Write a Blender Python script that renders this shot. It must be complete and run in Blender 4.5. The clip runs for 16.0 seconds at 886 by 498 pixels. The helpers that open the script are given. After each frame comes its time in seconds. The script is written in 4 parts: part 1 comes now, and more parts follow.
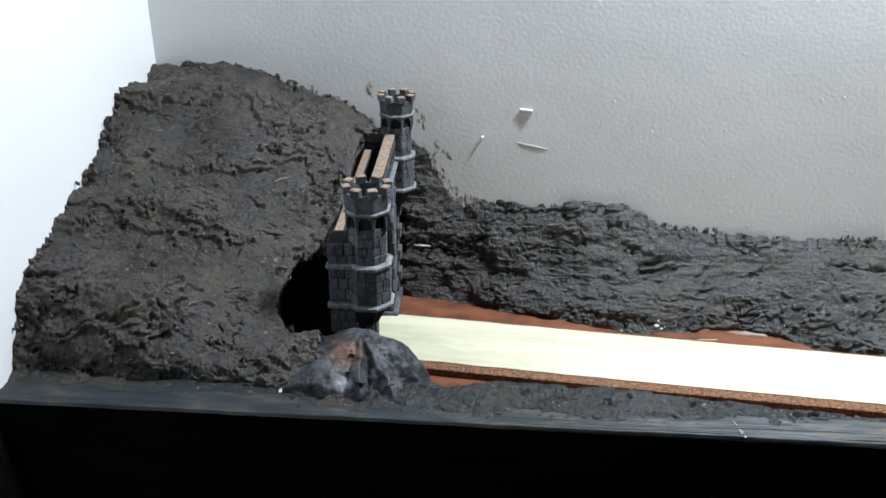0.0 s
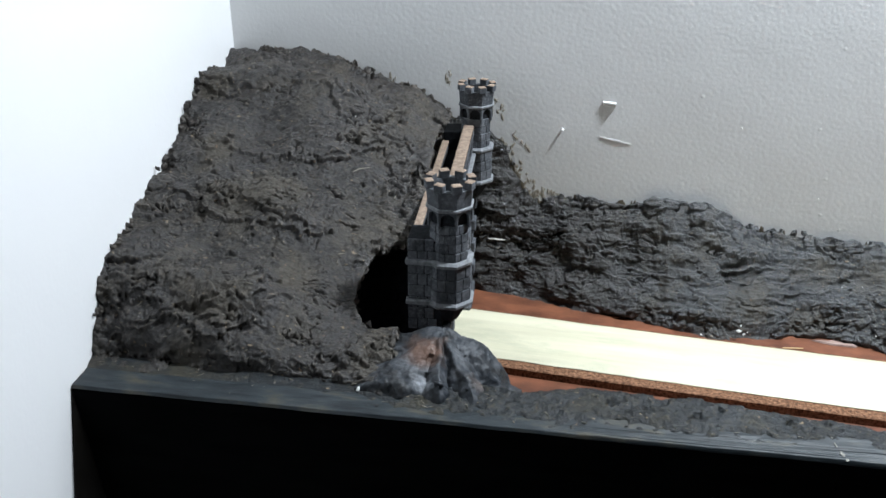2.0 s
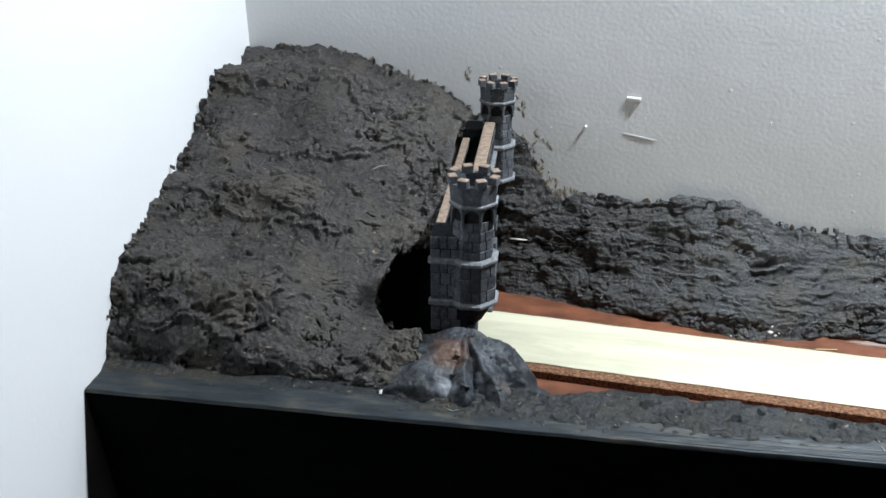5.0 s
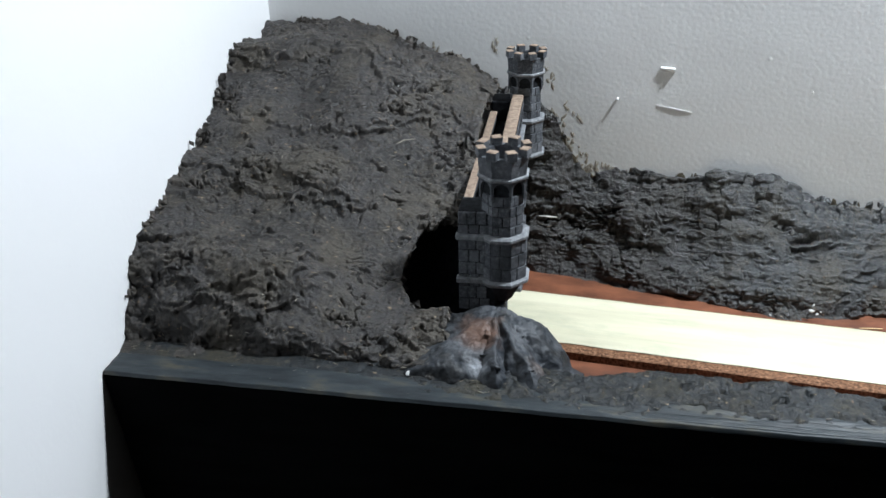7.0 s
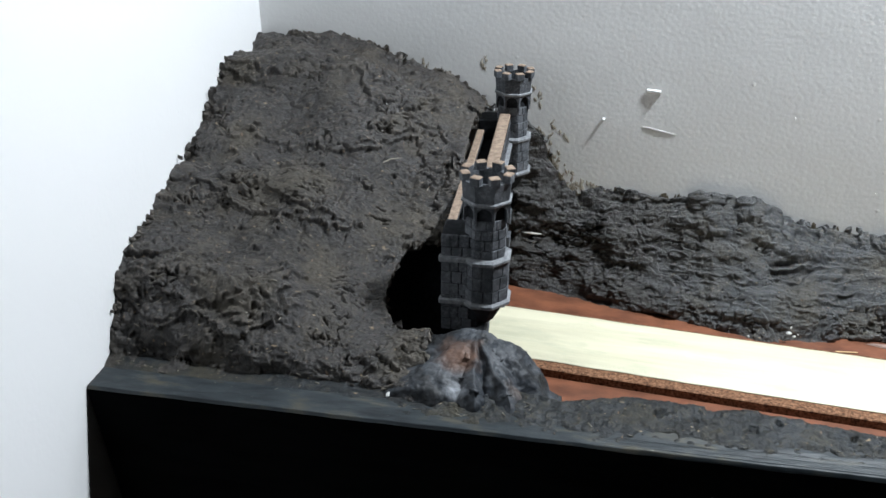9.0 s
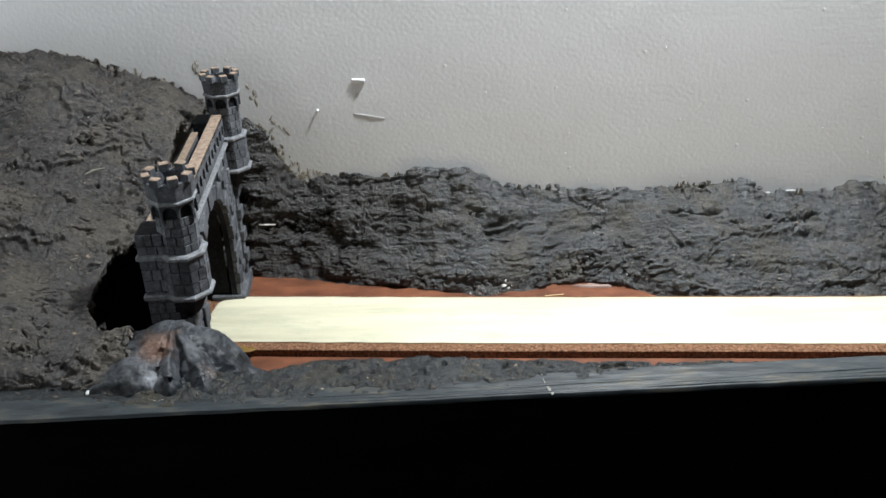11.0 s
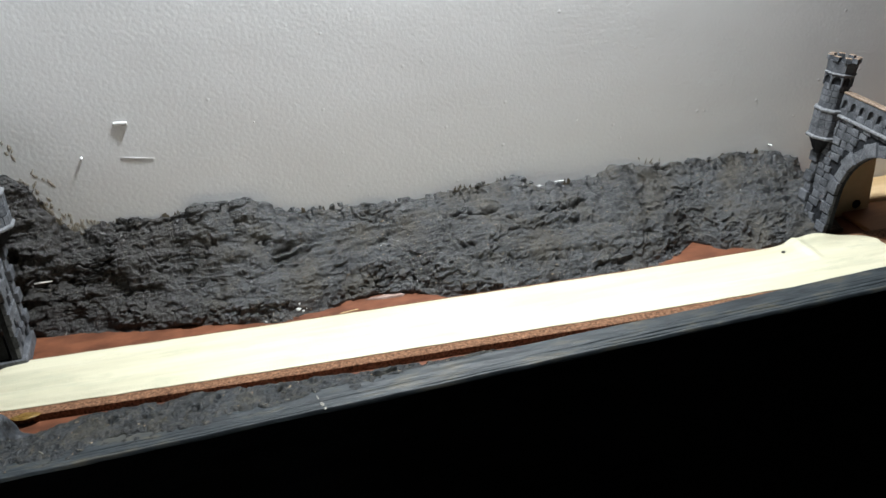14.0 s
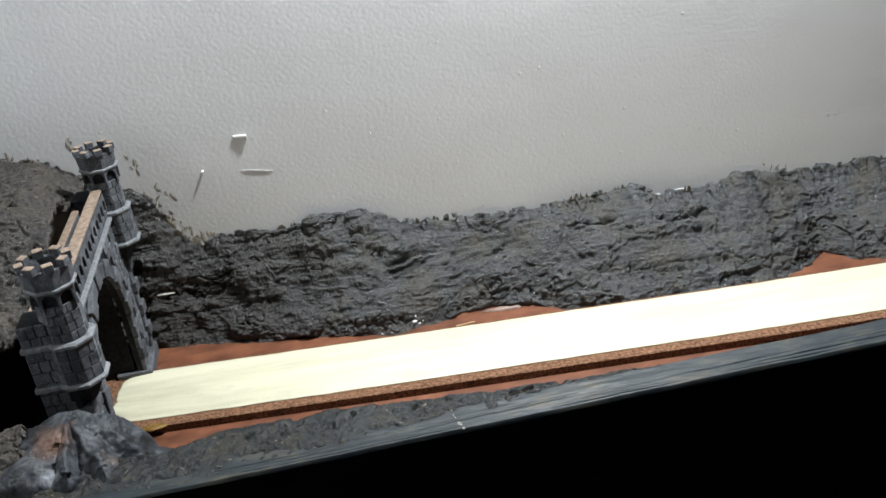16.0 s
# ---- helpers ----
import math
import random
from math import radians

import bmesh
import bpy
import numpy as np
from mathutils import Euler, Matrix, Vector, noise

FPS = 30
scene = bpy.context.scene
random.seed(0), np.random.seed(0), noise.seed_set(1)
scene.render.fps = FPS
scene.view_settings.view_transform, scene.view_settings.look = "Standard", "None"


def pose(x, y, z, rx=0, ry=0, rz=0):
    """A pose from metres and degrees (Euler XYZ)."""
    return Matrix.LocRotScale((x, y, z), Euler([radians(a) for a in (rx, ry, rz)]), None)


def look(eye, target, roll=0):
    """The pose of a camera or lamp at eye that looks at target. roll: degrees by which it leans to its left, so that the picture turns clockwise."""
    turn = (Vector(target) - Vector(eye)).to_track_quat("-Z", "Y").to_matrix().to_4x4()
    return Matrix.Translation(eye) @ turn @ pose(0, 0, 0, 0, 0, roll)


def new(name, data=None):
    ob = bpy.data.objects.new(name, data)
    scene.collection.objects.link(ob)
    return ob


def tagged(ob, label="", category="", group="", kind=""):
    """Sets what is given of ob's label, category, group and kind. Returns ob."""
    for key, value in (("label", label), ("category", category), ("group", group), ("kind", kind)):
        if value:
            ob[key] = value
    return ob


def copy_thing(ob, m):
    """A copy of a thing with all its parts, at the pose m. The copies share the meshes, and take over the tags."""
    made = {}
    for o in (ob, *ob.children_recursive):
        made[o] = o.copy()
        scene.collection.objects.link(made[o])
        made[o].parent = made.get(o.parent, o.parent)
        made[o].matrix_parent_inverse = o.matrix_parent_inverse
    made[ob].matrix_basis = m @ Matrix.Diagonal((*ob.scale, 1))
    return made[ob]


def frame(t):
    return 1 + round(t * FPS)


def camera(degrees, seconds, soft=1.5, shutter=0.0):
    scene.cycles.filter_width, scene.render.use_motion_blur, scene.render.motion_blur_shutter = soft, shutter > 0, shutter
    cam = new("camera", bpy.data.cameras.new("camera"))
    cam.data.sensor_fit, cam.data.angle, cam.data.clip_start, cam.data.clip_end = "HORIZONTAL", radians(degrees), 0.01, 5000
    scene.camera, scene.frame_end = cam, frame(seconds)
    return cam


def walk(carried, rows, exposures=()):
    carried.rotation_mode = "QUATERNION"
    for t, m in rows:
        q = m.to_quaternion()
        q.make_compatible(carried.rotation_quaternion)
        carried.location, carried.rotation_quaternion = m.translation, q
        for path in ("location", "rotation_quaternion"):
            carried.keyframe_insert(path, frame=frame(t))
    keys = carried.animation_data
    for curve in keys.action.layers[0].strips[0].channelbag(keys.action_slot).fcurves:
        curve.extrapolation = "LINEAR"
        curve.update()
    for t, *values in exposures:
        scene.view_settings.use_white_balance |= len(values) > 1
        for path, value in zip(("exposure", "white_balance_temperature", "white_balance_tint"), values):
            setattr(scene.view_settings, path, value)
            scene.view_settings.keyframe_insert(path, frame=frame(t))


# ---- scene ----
cam = camera(54.3, 16.0)
PATH = [
    (0, (0.036, -0.325, 0.277), (-0.171, 1.465, -0.59), 0.5),
    (0.5, (0.029, -0.317, 0.276), (-0.22, 1.457, -0.613), 0.8),
    (1, (0.024, -0.316, 0.276), (-0.248, 1.446, -0.631), 1.1),
    (1.5, (0.023, -0.314, 0.276), (-0.28, 1.45, -0.616), 1.0),
    (2, (0.022, -0.314, 0.277), (-0.307, 1.441, -0.624), 0.6),
    (2.5, (0.019, -0.311, 0.276), (-0.316, 1.449, -0.612), 0.9),
    (3, (0.02, -0.307, 0.275), (-0.335, 1.445, -0.623), 0.1),
    (3.5, (0.02, -0.309, 0.273), (-0.346, 1.442, -0.621), -0.0),
    (3.7, (0.018, -0.31, 0.275), (-0.354, 1.44, -0.62), 0.2),
    (5.8, (0.016, -0.303, 0.265), (-0.344, 1.454, -0.62), -0.5),
    (6, (0.016, -0.303, 0.266), (-0.36, 1.447, -0.625), -0.9),
    (6.5, (0.017, -0.302, 0.263), (-0.358, 1.442, -0.642), -1.0),
    (7, (0.012, -0.294, 0.259), (-0.401, 1.432, -0.663), -1.4),
    (7.5, (0.008, -0.295, 0.261), (-0.413, 1.438, -0.644), -0.9),
    (8, (-0.001, -0.288, 0.259), (-0.473, 1.426, -0.658), -0.9),
    (8.2, (-0.006, -0.286, 0.262), (-0.488, 1.423, -0.659), 0.1),
    (10.3, (0.0685, -0.3135, 0.2725), (-0.098, 1.4475, -0.661), -2.65),
    (10.5, (0.071, -0.3145, 0.273), (-0.061, 1.448, -0.662), -2.75),
    (11, (0.0815, -0.3175, 0.28), (0.063, 1.4455, -0.664), -1.5),
    (11.5, (0.111, -0.317, 0.281), (0.2725, 1.456, -0.63), -3.15),
    (12, (0.118, -0.326, 0.284), (0.3995, 1.423, -0.643), -4.5),
    (12.5, (0.1195, -0.3305, 0.285), (0.4825, 1.4105, -0.6305), -4.15),
    (13, (0.1165, -0.33, 0.283), (0.4375, 1.421, -0.63), -4.4),
    (13.5, (0.1175, -0.3305, 0.282), (0.4495, 1.416, -0.6345), -4.15),
    (14, (0.1165, -0.33, 0.2825), (0.454, 1.4125, -0.638), -4.0),
    (14.5, (0.1165, -0.3315, 0.283), (0.4515, 1.4125, -0.637), -4.1),
    (15, (0.1155, -0.3315, 0.285), (0.4415, 1.4275, -0.608), -4.5),
    (15.5, (0.0965, -0.333, 0.2905), (0.3745, 1.458, -0.555), -4.7),
    (16, (0.0965, -0.3145, 0.2825), (0.2525, 1.468, -0.6115), -6.85),
]
walk(cam, [(t, look(eye, target, roll)) for t, eye, target, roll in PATH], [(0, 0.06, 6000, 8), (8.2, 0.06, 6000, 8), (10.3, 0.05, 6350, 9), (16, 0.05, 6350, 9)])

# ---- light ----
world = bpy.data.worlds.new("room_air")
scene.world = world
world.use_nodes = True
world.node_tree.nodes["Background"].inputs[0].default_value = (0.75, 0.85, 1.0, 1)
world.node_tree.nodes["Background"].inputs[1].default_value = 0.003

LAMP = (0.26, 0.135, 0.57)
bulb = bpy.data.lights.new("shelf_lamp", "AREA")
bulb.shape, bulb.size, bulb.energy, bulb.color = "DISK", 0.04, 6.2, (0.965, 1.0, 1.02)
new("shelf_lamp_light", bulb).matrix_world = pose(*LAMP, 0, 8, 0)


# ---- helpers of this scene ----
def interp(v, xs, ys):
    return float(np.interp(v, xs, ys))


def smooth(a, b, v):
    t = min(max((v - a) / (b - a), 0.0), 1.0)
    return t * t * (3 - 2 * t)


def fbm(x, y, z, scale, octaves=4, gain=0.5):
    p, total, amp = Vector((x, y, z)) * scale, 0.0, 1.0
    for _ in range(octaves):
        total += amp * noise.noise(p)
        p, amp = p * 2.03 + Vector((3.1, 1.7, 9.2)), amp * gain
    return total


LATTICE = np.random.RandomState(3).permutation(256)
LATTICE = np.concatenate([LATTICE, LATTICE, LATTICE])
SLOPES = np.random.RandomState(4).normal(size=(256, 3))
SLOPES /= np.linalg.norm(SLOPES, axis=1)[:, None]


def grain3(p):
    """Gradient noise at an (n, 3) array of places."""
    f = np.floor(p)
    d, c = p - f, f.astype(int) & 255
    w = d * d * d * (d * (d * 6 - 15) + 10)
    total = np.zeros(len(p))
    for i in (0, 1):
        for j in (0, 1):
            for k in (0, 1):
                g = SLOPES[LATTICE[LATTICE[LATTICE[(c[:, 0] + i) & 255] + ((c[:, 1] + j) & 255)] + ((c[:, 2] + k) & 255)]]
                o = d - (i, j, k)
                share = (w[:, 0] if i else 1 - w[:, 0]) * (w[:, 1] if j else 1 - w[:, 1]) * (w[:, 2] if k else 1 - w[:, 2])
                total += share * (g * o).sum(1)
    return total * 1.5


def layers3(p, scale, octaves=4, gain=0.5, stretch=(1, 1, 1)):
    q, total, amp = p * np.array(stretch) * scale + 17.3, 0.0, 1.0
    for _ in range(octaves):
        total = total + amp * grain3(q)
        q, amp = q * 2.03 + 5.7, amp * gain
    return total


def step3(a, b, v):
    t = np.clip((v - a) / (b - a), 0, 1)
    return t * t * (3 - 2 * t)


def crust(p, k=1.0, lump=1.0):
    """Relief of hand-laid plaster: smooth slabs that overlap, with short jagged cracks, pits and a papery grain."""
    warp = np.stack([layers3(p + 0.3, 60, 3), layers3(p + 0.7, 60, 3), layers3(p + 0.9, 60, 3)], 1) * 0.004
    q = p + warp
    rough = step3(-0.05, 0.4, layers3(p + 2.0, 30, 3))
    d = 0.0042 * layers3(p, 24, 3) + 0.0015 * lump * layers3(q, 62, 4, 0.55) * (0.6 + 0.4 * rough)
    slab = layers3(q, 22, 5, 0.55, (0.8, 1.0, 1.2))
    d += 0.0022 * step3(0.02, 0.06, slab) + 0.0018 * step3(0.30, 0.34, slab)
    chip = layers3(q + 7.0, 62, 4, 0.6, (0.7, 1.1, 1.2))
    d += 0.0012 * step3(0.05, 0.12, chip) * lump * (0.4 + 0.6 * rough)
    tear = layers3(q, 34, 5, 0.6, (0.35, 1.3, 1.6))
    d -= 0.0046 * np.exp(-(tear / 0.030) ** 2) * step3(0.28, 0.46, layers3(p + 1.0, 30, 2))
    slit = layers3(q + 4.0, 85, 4, 0.6, (0.4, 1.3, 1.5))
    d -= 0.0022 * lump * np.exp(-(slit / 0.055) ** 2) * step3(0.22, 0.42, layers3(p + 6.0, 36, 2))
    pit = layers3(q, 120, 3, 0.5)
    d -= 0.0016 * lump * step3(0.62, 0.86, pit)
    d += 0.0009 * lump * layers3(p, 250, 3, 0.65, (0.7, 1, 1)) * (0.45 + 0.55 * rough) + 0.00018 * layers3(p, 640, 2)
    return d * k


def relief_sheet(nu, nv, surface, relief):
    """A grid whose points surface(u, v) are moved along their normals by relief(points, u, v)."""
    u, v = np.meshgrid(np.linspace(0, 1, nu), np.linspace(0, 1, nv))
    p = surface(u, v)
    n = np.cross(np.gradient(p, axis=1), np.gradient(p, axis=0))
    n /= np.linalg.norm(n, axis=2)[:, :, None] + 1e-12
    flat = p.reshape(-1, 3)
    p = flat + n.reshape(-1, 3) * relief(flat, u.ravel(), v.ravel())[:, None]
    k = np.arange(nu * nv).reshape(nv, nu)
    faces = np.stack([k[:-1, :-1], k[:-1, 1:], k[1:, 1:], k[1:, :-1]], -1).reshape(-1, 4)
    return p.tolist(), faces.tolist()


def mesh_of(name, bm, material, smooth_faces=False):
    me = bpy.data.meshes.new(name)
    bm.normal_update()
    bm.to_mesh(me)
    bm.free()
    me.materials.append(material)
    if smooth_faces:
        for p in me.polygons:
            p.use_smooth = True
    return me


def thing(name, bm, material, label, category, kind="", group="", smooth_faces=False):
    ob = new(name, mesh_of(name, bm, material, smooth_faces))
    return tagged(ob, label, category, group, kind)


def part(name, bm, material, parent, label="", smooth_faces=False):
    ob = new(name, mesh_of(name, bm, material, smooth_faces))
    ob.parent = parent
    return tagged(ob, label)


def add_box(bm, lo, hi, bevel=0.0, m=None):
    c = [(a + b) / 2 for a, b in zip(lo, hi)]
    d = [b - a for a, b in zip(lo, hi)]
    made = bmesh.ops.create_cube(bm, size=1.0, matrix=Matrix.Translation(c) @ Matrix.Diagonal((*d, 1)))
    verts = made["verts"]
    if bevel:
        edges = list({e for v in verts for e in v.link_edges})
        verts = list({v for f in bmesh.ops.bevel(bm, geom=edges, offset=bevel, segments=1, affect="EDGES", profile=0.5)["faces"] for v in f.verts} | {v for v in verts if v.is_valid})
    if m is not None:
        bmesh.ops.transform(bm, matrix=m, verts=verts)
    return verts


def box_bm(lo, hi, bevel=0.0, m=None):
    bm = bmesh.new()
    add_box(bm, lo, hi, bevel, m)
    return bm


def lathe(bm, profile, sides, cx, cy, twist=0.0, cap=True):
    """Rings of (radius, z), from the bottom up, round an upright axis."""
    rings = []
    for r, z in profile:
        rings.append([bm.verts.new((cx + r * math.cos(twist + 2 * math.pi * k / sides), cy + r * math.sin(twist + 2 * math.pi * k / sides), z)) for k in range(sides)])
    for a, b in zip(rings, rings[1:]):
        for k in range(sides):
            bm.faces.new((a[k], a[(k + 1) % sides], b[(k + 1) % sides], b[k]))
    if cap:
        bm.faces.new(rings[0][::-1])
        bm.faces.new(rings[-1])


def sheet(nu, nv, at):
    """A grid of points at(i, j)."""
    verts = [at(i, j) for j in range(nv) for i in range(nu)]
    faces = [(j * nu + i, j * nu + i + 1, (j + 1) * nu + i + 1, (j + 1) * nu + i) for j in range(nv - 1) for i in range(nu - 1)]
    return verts, faces


def sheet_object(name, verts, faces, material, thick=0.0, smooth_faces=True):
    me = bpy.data.meshes.new(name)
    me.from_pydata(verts, [], faces)
    me.materials.append(material)
    me.polygons.foreach_set("use_smooth", [smooth_faces] * len(me.polygons))
    ob = new(name, me)
    if thick:
        mod = ob.modifiers.new("thickness", "SOLIDIFY")
        mod.thickness, mod.offset = thick, -1
    return ob


# ---- materials ----
def material(name, rough=0.6, spec=0.4, metal=0.0):
    m = bpy.data.materials.new(name)
    m.use_nodes = True
    nt = m.node_tree
    b = nt.nodes["Principled BSDF"]
    b.inputs["Roughness"].default_value = rough
    b.inputs["Specular IOR Level"].default_value = spec
    b.inputs["Metallic"].default_value = metal
    co = nt.nodes.new("ShaderNodeTexCoord")
    return m, nt, b, co.outputs["Object"]


def noise_node(nt, co, scale, detail=5.0, rough=0.6, stretch=None):
    if stretch:
        mp = nt.nodes.new("ShaderNodeMapping")
        mp.inputs["Scale"].default_value = stretch
        nt.links.new(co, mp.inputs["Vector"])
        co = mp.outputs["Vector"]
    n = nt.nodes.new("ShaderNodeTexNoise")
    n.inputs["Scale"].default_value, n.inputs["Detail"].default_value, n.inputs["Roughness"].default_value = scale, detail, rough
    nt.links.new(co, n.inputs["Vector"])
    return n.outputs["Fac"]


def ramp(nt, fac, stops):
    r = nt.nodes.new("ShaderNodeValToRGB")
    els = r.color_ramp.elements
    while len(els) < len(stops):
        els.new(0.5)
    for e, (p, c) in zip(els, stops):
        e.position, e.color = p, (*c, 1)
    nt.links.new(fac, r.inputs["Fac"])
    return r.outputs["Color"]


def mix(nt, fac, a, b, kind="MIX"):
    n = nt.nodes.new("ShaderNodeMix")
    n.data_type, n.blend_type = "RGBA", kind
    for sock, v in ((n.inputs[0], fac), (n.inputs[6], a), (n.inputs[7], b)):
        if isinstance(v, (int, float)):
            sock.default_value = v
        elif isinstance(v, tuple):
            sock.default_value = (*v, 1)
        else:
            nt.links.new(v, sock)
    return n.outputs[2]


def bump(nt, b, height, distance, strength=1.0, under=None):
    n = nt.nodes.new("ShaderNodeBump")
    n.inputs["Strength"].default_value, n.inputs["Distance"].default_value = strength, distance
    nt.links.new(height, n.inputs["Height"])
    if under is not None:
        nt.links.new(under, n.inputs["Normal"])
    nt.links.new(n.outputs["Normal"], b.inputs["Normal"])
    return n.outputs["Normal"]


def wall_paint(name, colour, relief):
    m, nt, b, co = material(name, 0.42, 0.45)
    fine = noise_node(nt, co, 420, 1.0, 0.4)
    lump = noise_node(nt, co, 110, 2, 0.45)
    broad = noise_node(nt, co, 6, 3)
    nt.links.new(mix(nt, broad, tuple(c * 0.96 for c in colour), colour), b.inputs["Base Color"])
    spots = nt.nodes.new("ShaderNodeTexVoronoi")
    spots.inputs["Scale"].default_value = 55
    nt.links.new(co, spots.inputs["Vector"])
    swell = noise_node(nt, co, 13, 2, 0.4, (1, 1, 1.3))
    nib = ramp(nt, spots.outputs["Distance"], [(0.01, (1, 1, 1)), (0.075, (0, 0, 0))])
    n0 = bump(nt, b, swell, 0.0008 * relief)
    n1 = bump(nt, b, lump, 0.00007 * relief, 1.0, n0)
    n2 = bump(nt, b, fine, 0.00014 * relief, 1.0, n1)
    bump(nt, b, nib, 0.00018 * relief, 1.0, n2)
    nt.links.new(ramp(nt, lump, [(0.3, (0.36, 0.36, 0.36)), (0.75, (0.5, 0.5, 0.5))]), b.inputs["Roughness"])
    return m


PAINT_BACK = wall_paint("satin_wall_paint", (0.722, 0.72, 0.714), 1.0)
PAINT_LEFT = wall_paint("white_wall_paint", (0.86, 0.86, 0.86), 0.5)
# colour of the unseen far walls, kept dark to lower bounced light
PAINT_FAR = wall_paint("low_bounce_paint", (0.16, 0.15, 0.14), 0.5)


def plaster(name, dark, light, tan, wash, gloss, tooth=0.0008, rough=(0.36, 0.72), brush=None, tint=None):
    m, nt, b, co = material(name, 0.6, gloss)
    broad = noise_node(nt, co, 20, 6, 0.62)
    cloud = noise_node(nt, co, 34, 6, 0.68)
    grain = noise_node(nt, co, 420, 5, 0.72)
    flecks = noise_node(nt, co, 620, 2, 0.5, (0.45, 1, 1))
    specks = noise_node(nt, co, 520, 2, 0.5, (1, 0.5, 0.5))
    col = mix(nt, ramp(nt, broad, [(0.39, (0, 0, 0)), (0.60, (1, 1, 1))]), dark, light)
    col = mix(nt, ramp(nt, cloud, [(0.48, (0, 0, 0)), (0.64, (0.9, 0.9, 0.9))]), col, wash)
    col = mix(nt, ramp(nt, grain, [(0.53, (0, 0, 0)), (0.70, (0.75, 0.75, 0.75))]), col, tan)
    col = mix(nt, ramp(nt, grain, [(0.33, (0.75, 0.75, 0.75)), (0.44, (0, 0, 0))]), col, tuple(c * 0.45 for c in dark))
    col = mix(nt, ramp(nt, flecks, [(0.70, (0, 0, 0)), (0.74, (1, 1, 1))]), col, (0.25, 0.19, 0.12))
    col = mix(nt, ramp(nt, specks, [(0.72, (0, 0, 0)), (0.76, (1, 1, 1))]), col, (0.16, 0.11, 0.07))
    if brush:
        # paint dragged over the raised edges, with pale highlights painted in
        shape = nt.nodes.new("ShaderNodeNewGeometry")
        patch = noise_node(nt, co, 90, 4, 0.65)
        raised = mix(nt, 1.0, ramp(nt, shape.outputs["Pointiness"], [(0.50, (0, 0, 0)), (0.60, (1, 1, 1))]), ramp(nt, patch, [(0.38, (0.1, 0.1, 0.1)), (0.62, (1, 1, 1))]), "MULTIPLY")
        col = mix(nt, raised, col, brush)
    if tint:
        # browner paint, and painted shade, towards the gate's end of the bank
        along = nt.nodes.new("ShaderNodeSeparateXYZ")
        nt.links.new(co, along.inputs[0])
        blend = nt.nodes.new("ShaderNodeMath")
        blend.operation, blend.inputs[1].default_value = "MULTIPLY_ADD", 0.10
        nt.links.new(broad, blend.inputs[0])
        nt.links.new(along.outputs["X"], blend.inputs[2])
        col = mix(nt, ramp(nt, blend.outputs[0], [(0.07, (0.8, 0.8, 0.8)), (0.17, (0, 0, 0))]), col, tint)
    nt.links.new(col, b.inputs["Base Color"])
    nt.links.new(ramp(nt, cloud, [(0.38, (rough[0],) * 3), (0.62, (rough[1],) * 3)]), b.inputs["Roughness"])
    n1 = bump(nt, b, noise_node(nt, co, 180, 5, 0.7), 0.0011)
    bump(nt, b, grain, tooth, 1.0, n1)
    return m


HILL_SKIN = plaster("brown_painted_plaster", (0.0080, 0.0069, 0.0064), (0.0270, 0.0246, 0.0240), (0.092, 0.075, 0.058), (0.049, 0.0415, 0.0305), 0.42, 0.0011, (0.32, 0.58), (0.115, 0.099, 0.083))
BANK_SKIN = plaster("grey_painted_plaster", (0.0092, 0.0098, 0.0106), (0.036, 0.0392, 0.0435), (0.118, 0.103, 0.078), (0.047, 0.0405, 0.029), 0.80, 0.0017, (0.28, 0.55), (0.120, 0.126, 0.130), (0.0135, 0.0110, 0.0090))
EDGE_SKIN = plaster("edge_painted_plaster", (0.0075, 0.009, 0.010), (0.021, 0.0245, 0.028), (0.075, 0.064, 0.043), (0.040, 0.036, 0.025), 0.28)


def rock_paint():
    m, nt, b, co = material("rock_wash_paint", 0.55, 0.35)
    broad = noise_node(nt, co, 70, 5, 0.6)
    grain = noise_node(nt, co, 420, 5, 0.7)
    col = ramp(nt, broad, [(0.43, (0.005, 0.0065, 0.0085)), (0.52, (0.019, 0.0235, 0.030)), (0.60, (0.056, 0.060, 0.067))])

    def wash(col, place, reach, colour, strength):
        d = nt.nodes.new("ShaderNodeVectorMath")
        d.operation = "DISTANCE"
        d.inputs[1].default_value = place
        nt.links.new(co, d.inputs[0])
        f = nt.nodes.new("ShaderNodeMath")
        f.operation, f.inputs[1].default_value = "MULTIPLY_ADD", 0.5 / reach
        nt.links.new(d.outputs["Value"], f.inputs[0])
        nt.links.new(broad, f.inputs[2])
        return mix(nt, ramp(nt, f.outputs[0], [(0.56, (strength,) * 3), (0.92, (0, 0, 0))]), col, colour)

    col = wash(col, (-0.060, -0.036, 0.078), 0.014, (0.0085, 0.0105, 0.0135), 0.9)
    col = wash(col, (-0.018, -0.026, 0.080), 0.010, (0.010, 0.012, 0.015), 0.8)
    col = wash(col, (-0.040, -0.030, 0.084), 0.014, (0.125, 0.070, 0.048), 0.9)
    col = wash(col, (-0.012, -0.036, 0.077), 0.010, (0.075, 0.052, 0.042), 0.7)
    col = wash(col, (-0.037, -0.042, 0.078), 0.0062, (0.30, 0.315, 0.34), 0.95)
    col = wash(col, (-0.026, -0.036, 0.081), 0.0045, (0.12, 0.125, 0.135), 0.7)
    col = mix(nt, ramp(nt, grain, [(0.48, (0, 0, 0)), (0.72, (0.3, 0.3, 0.3))]), col, (0.065, 0.060, 0.055))
    nt.links.new(col, b.inputs["Base Color"])
    n1 = bump(nt, b, noise_node(nt, co, 150, 4, 0.6), 0.0006)
    bump(nt, b, grain, 0.0004, 1.0, n1)
    return m


ROCK = rock_paint()


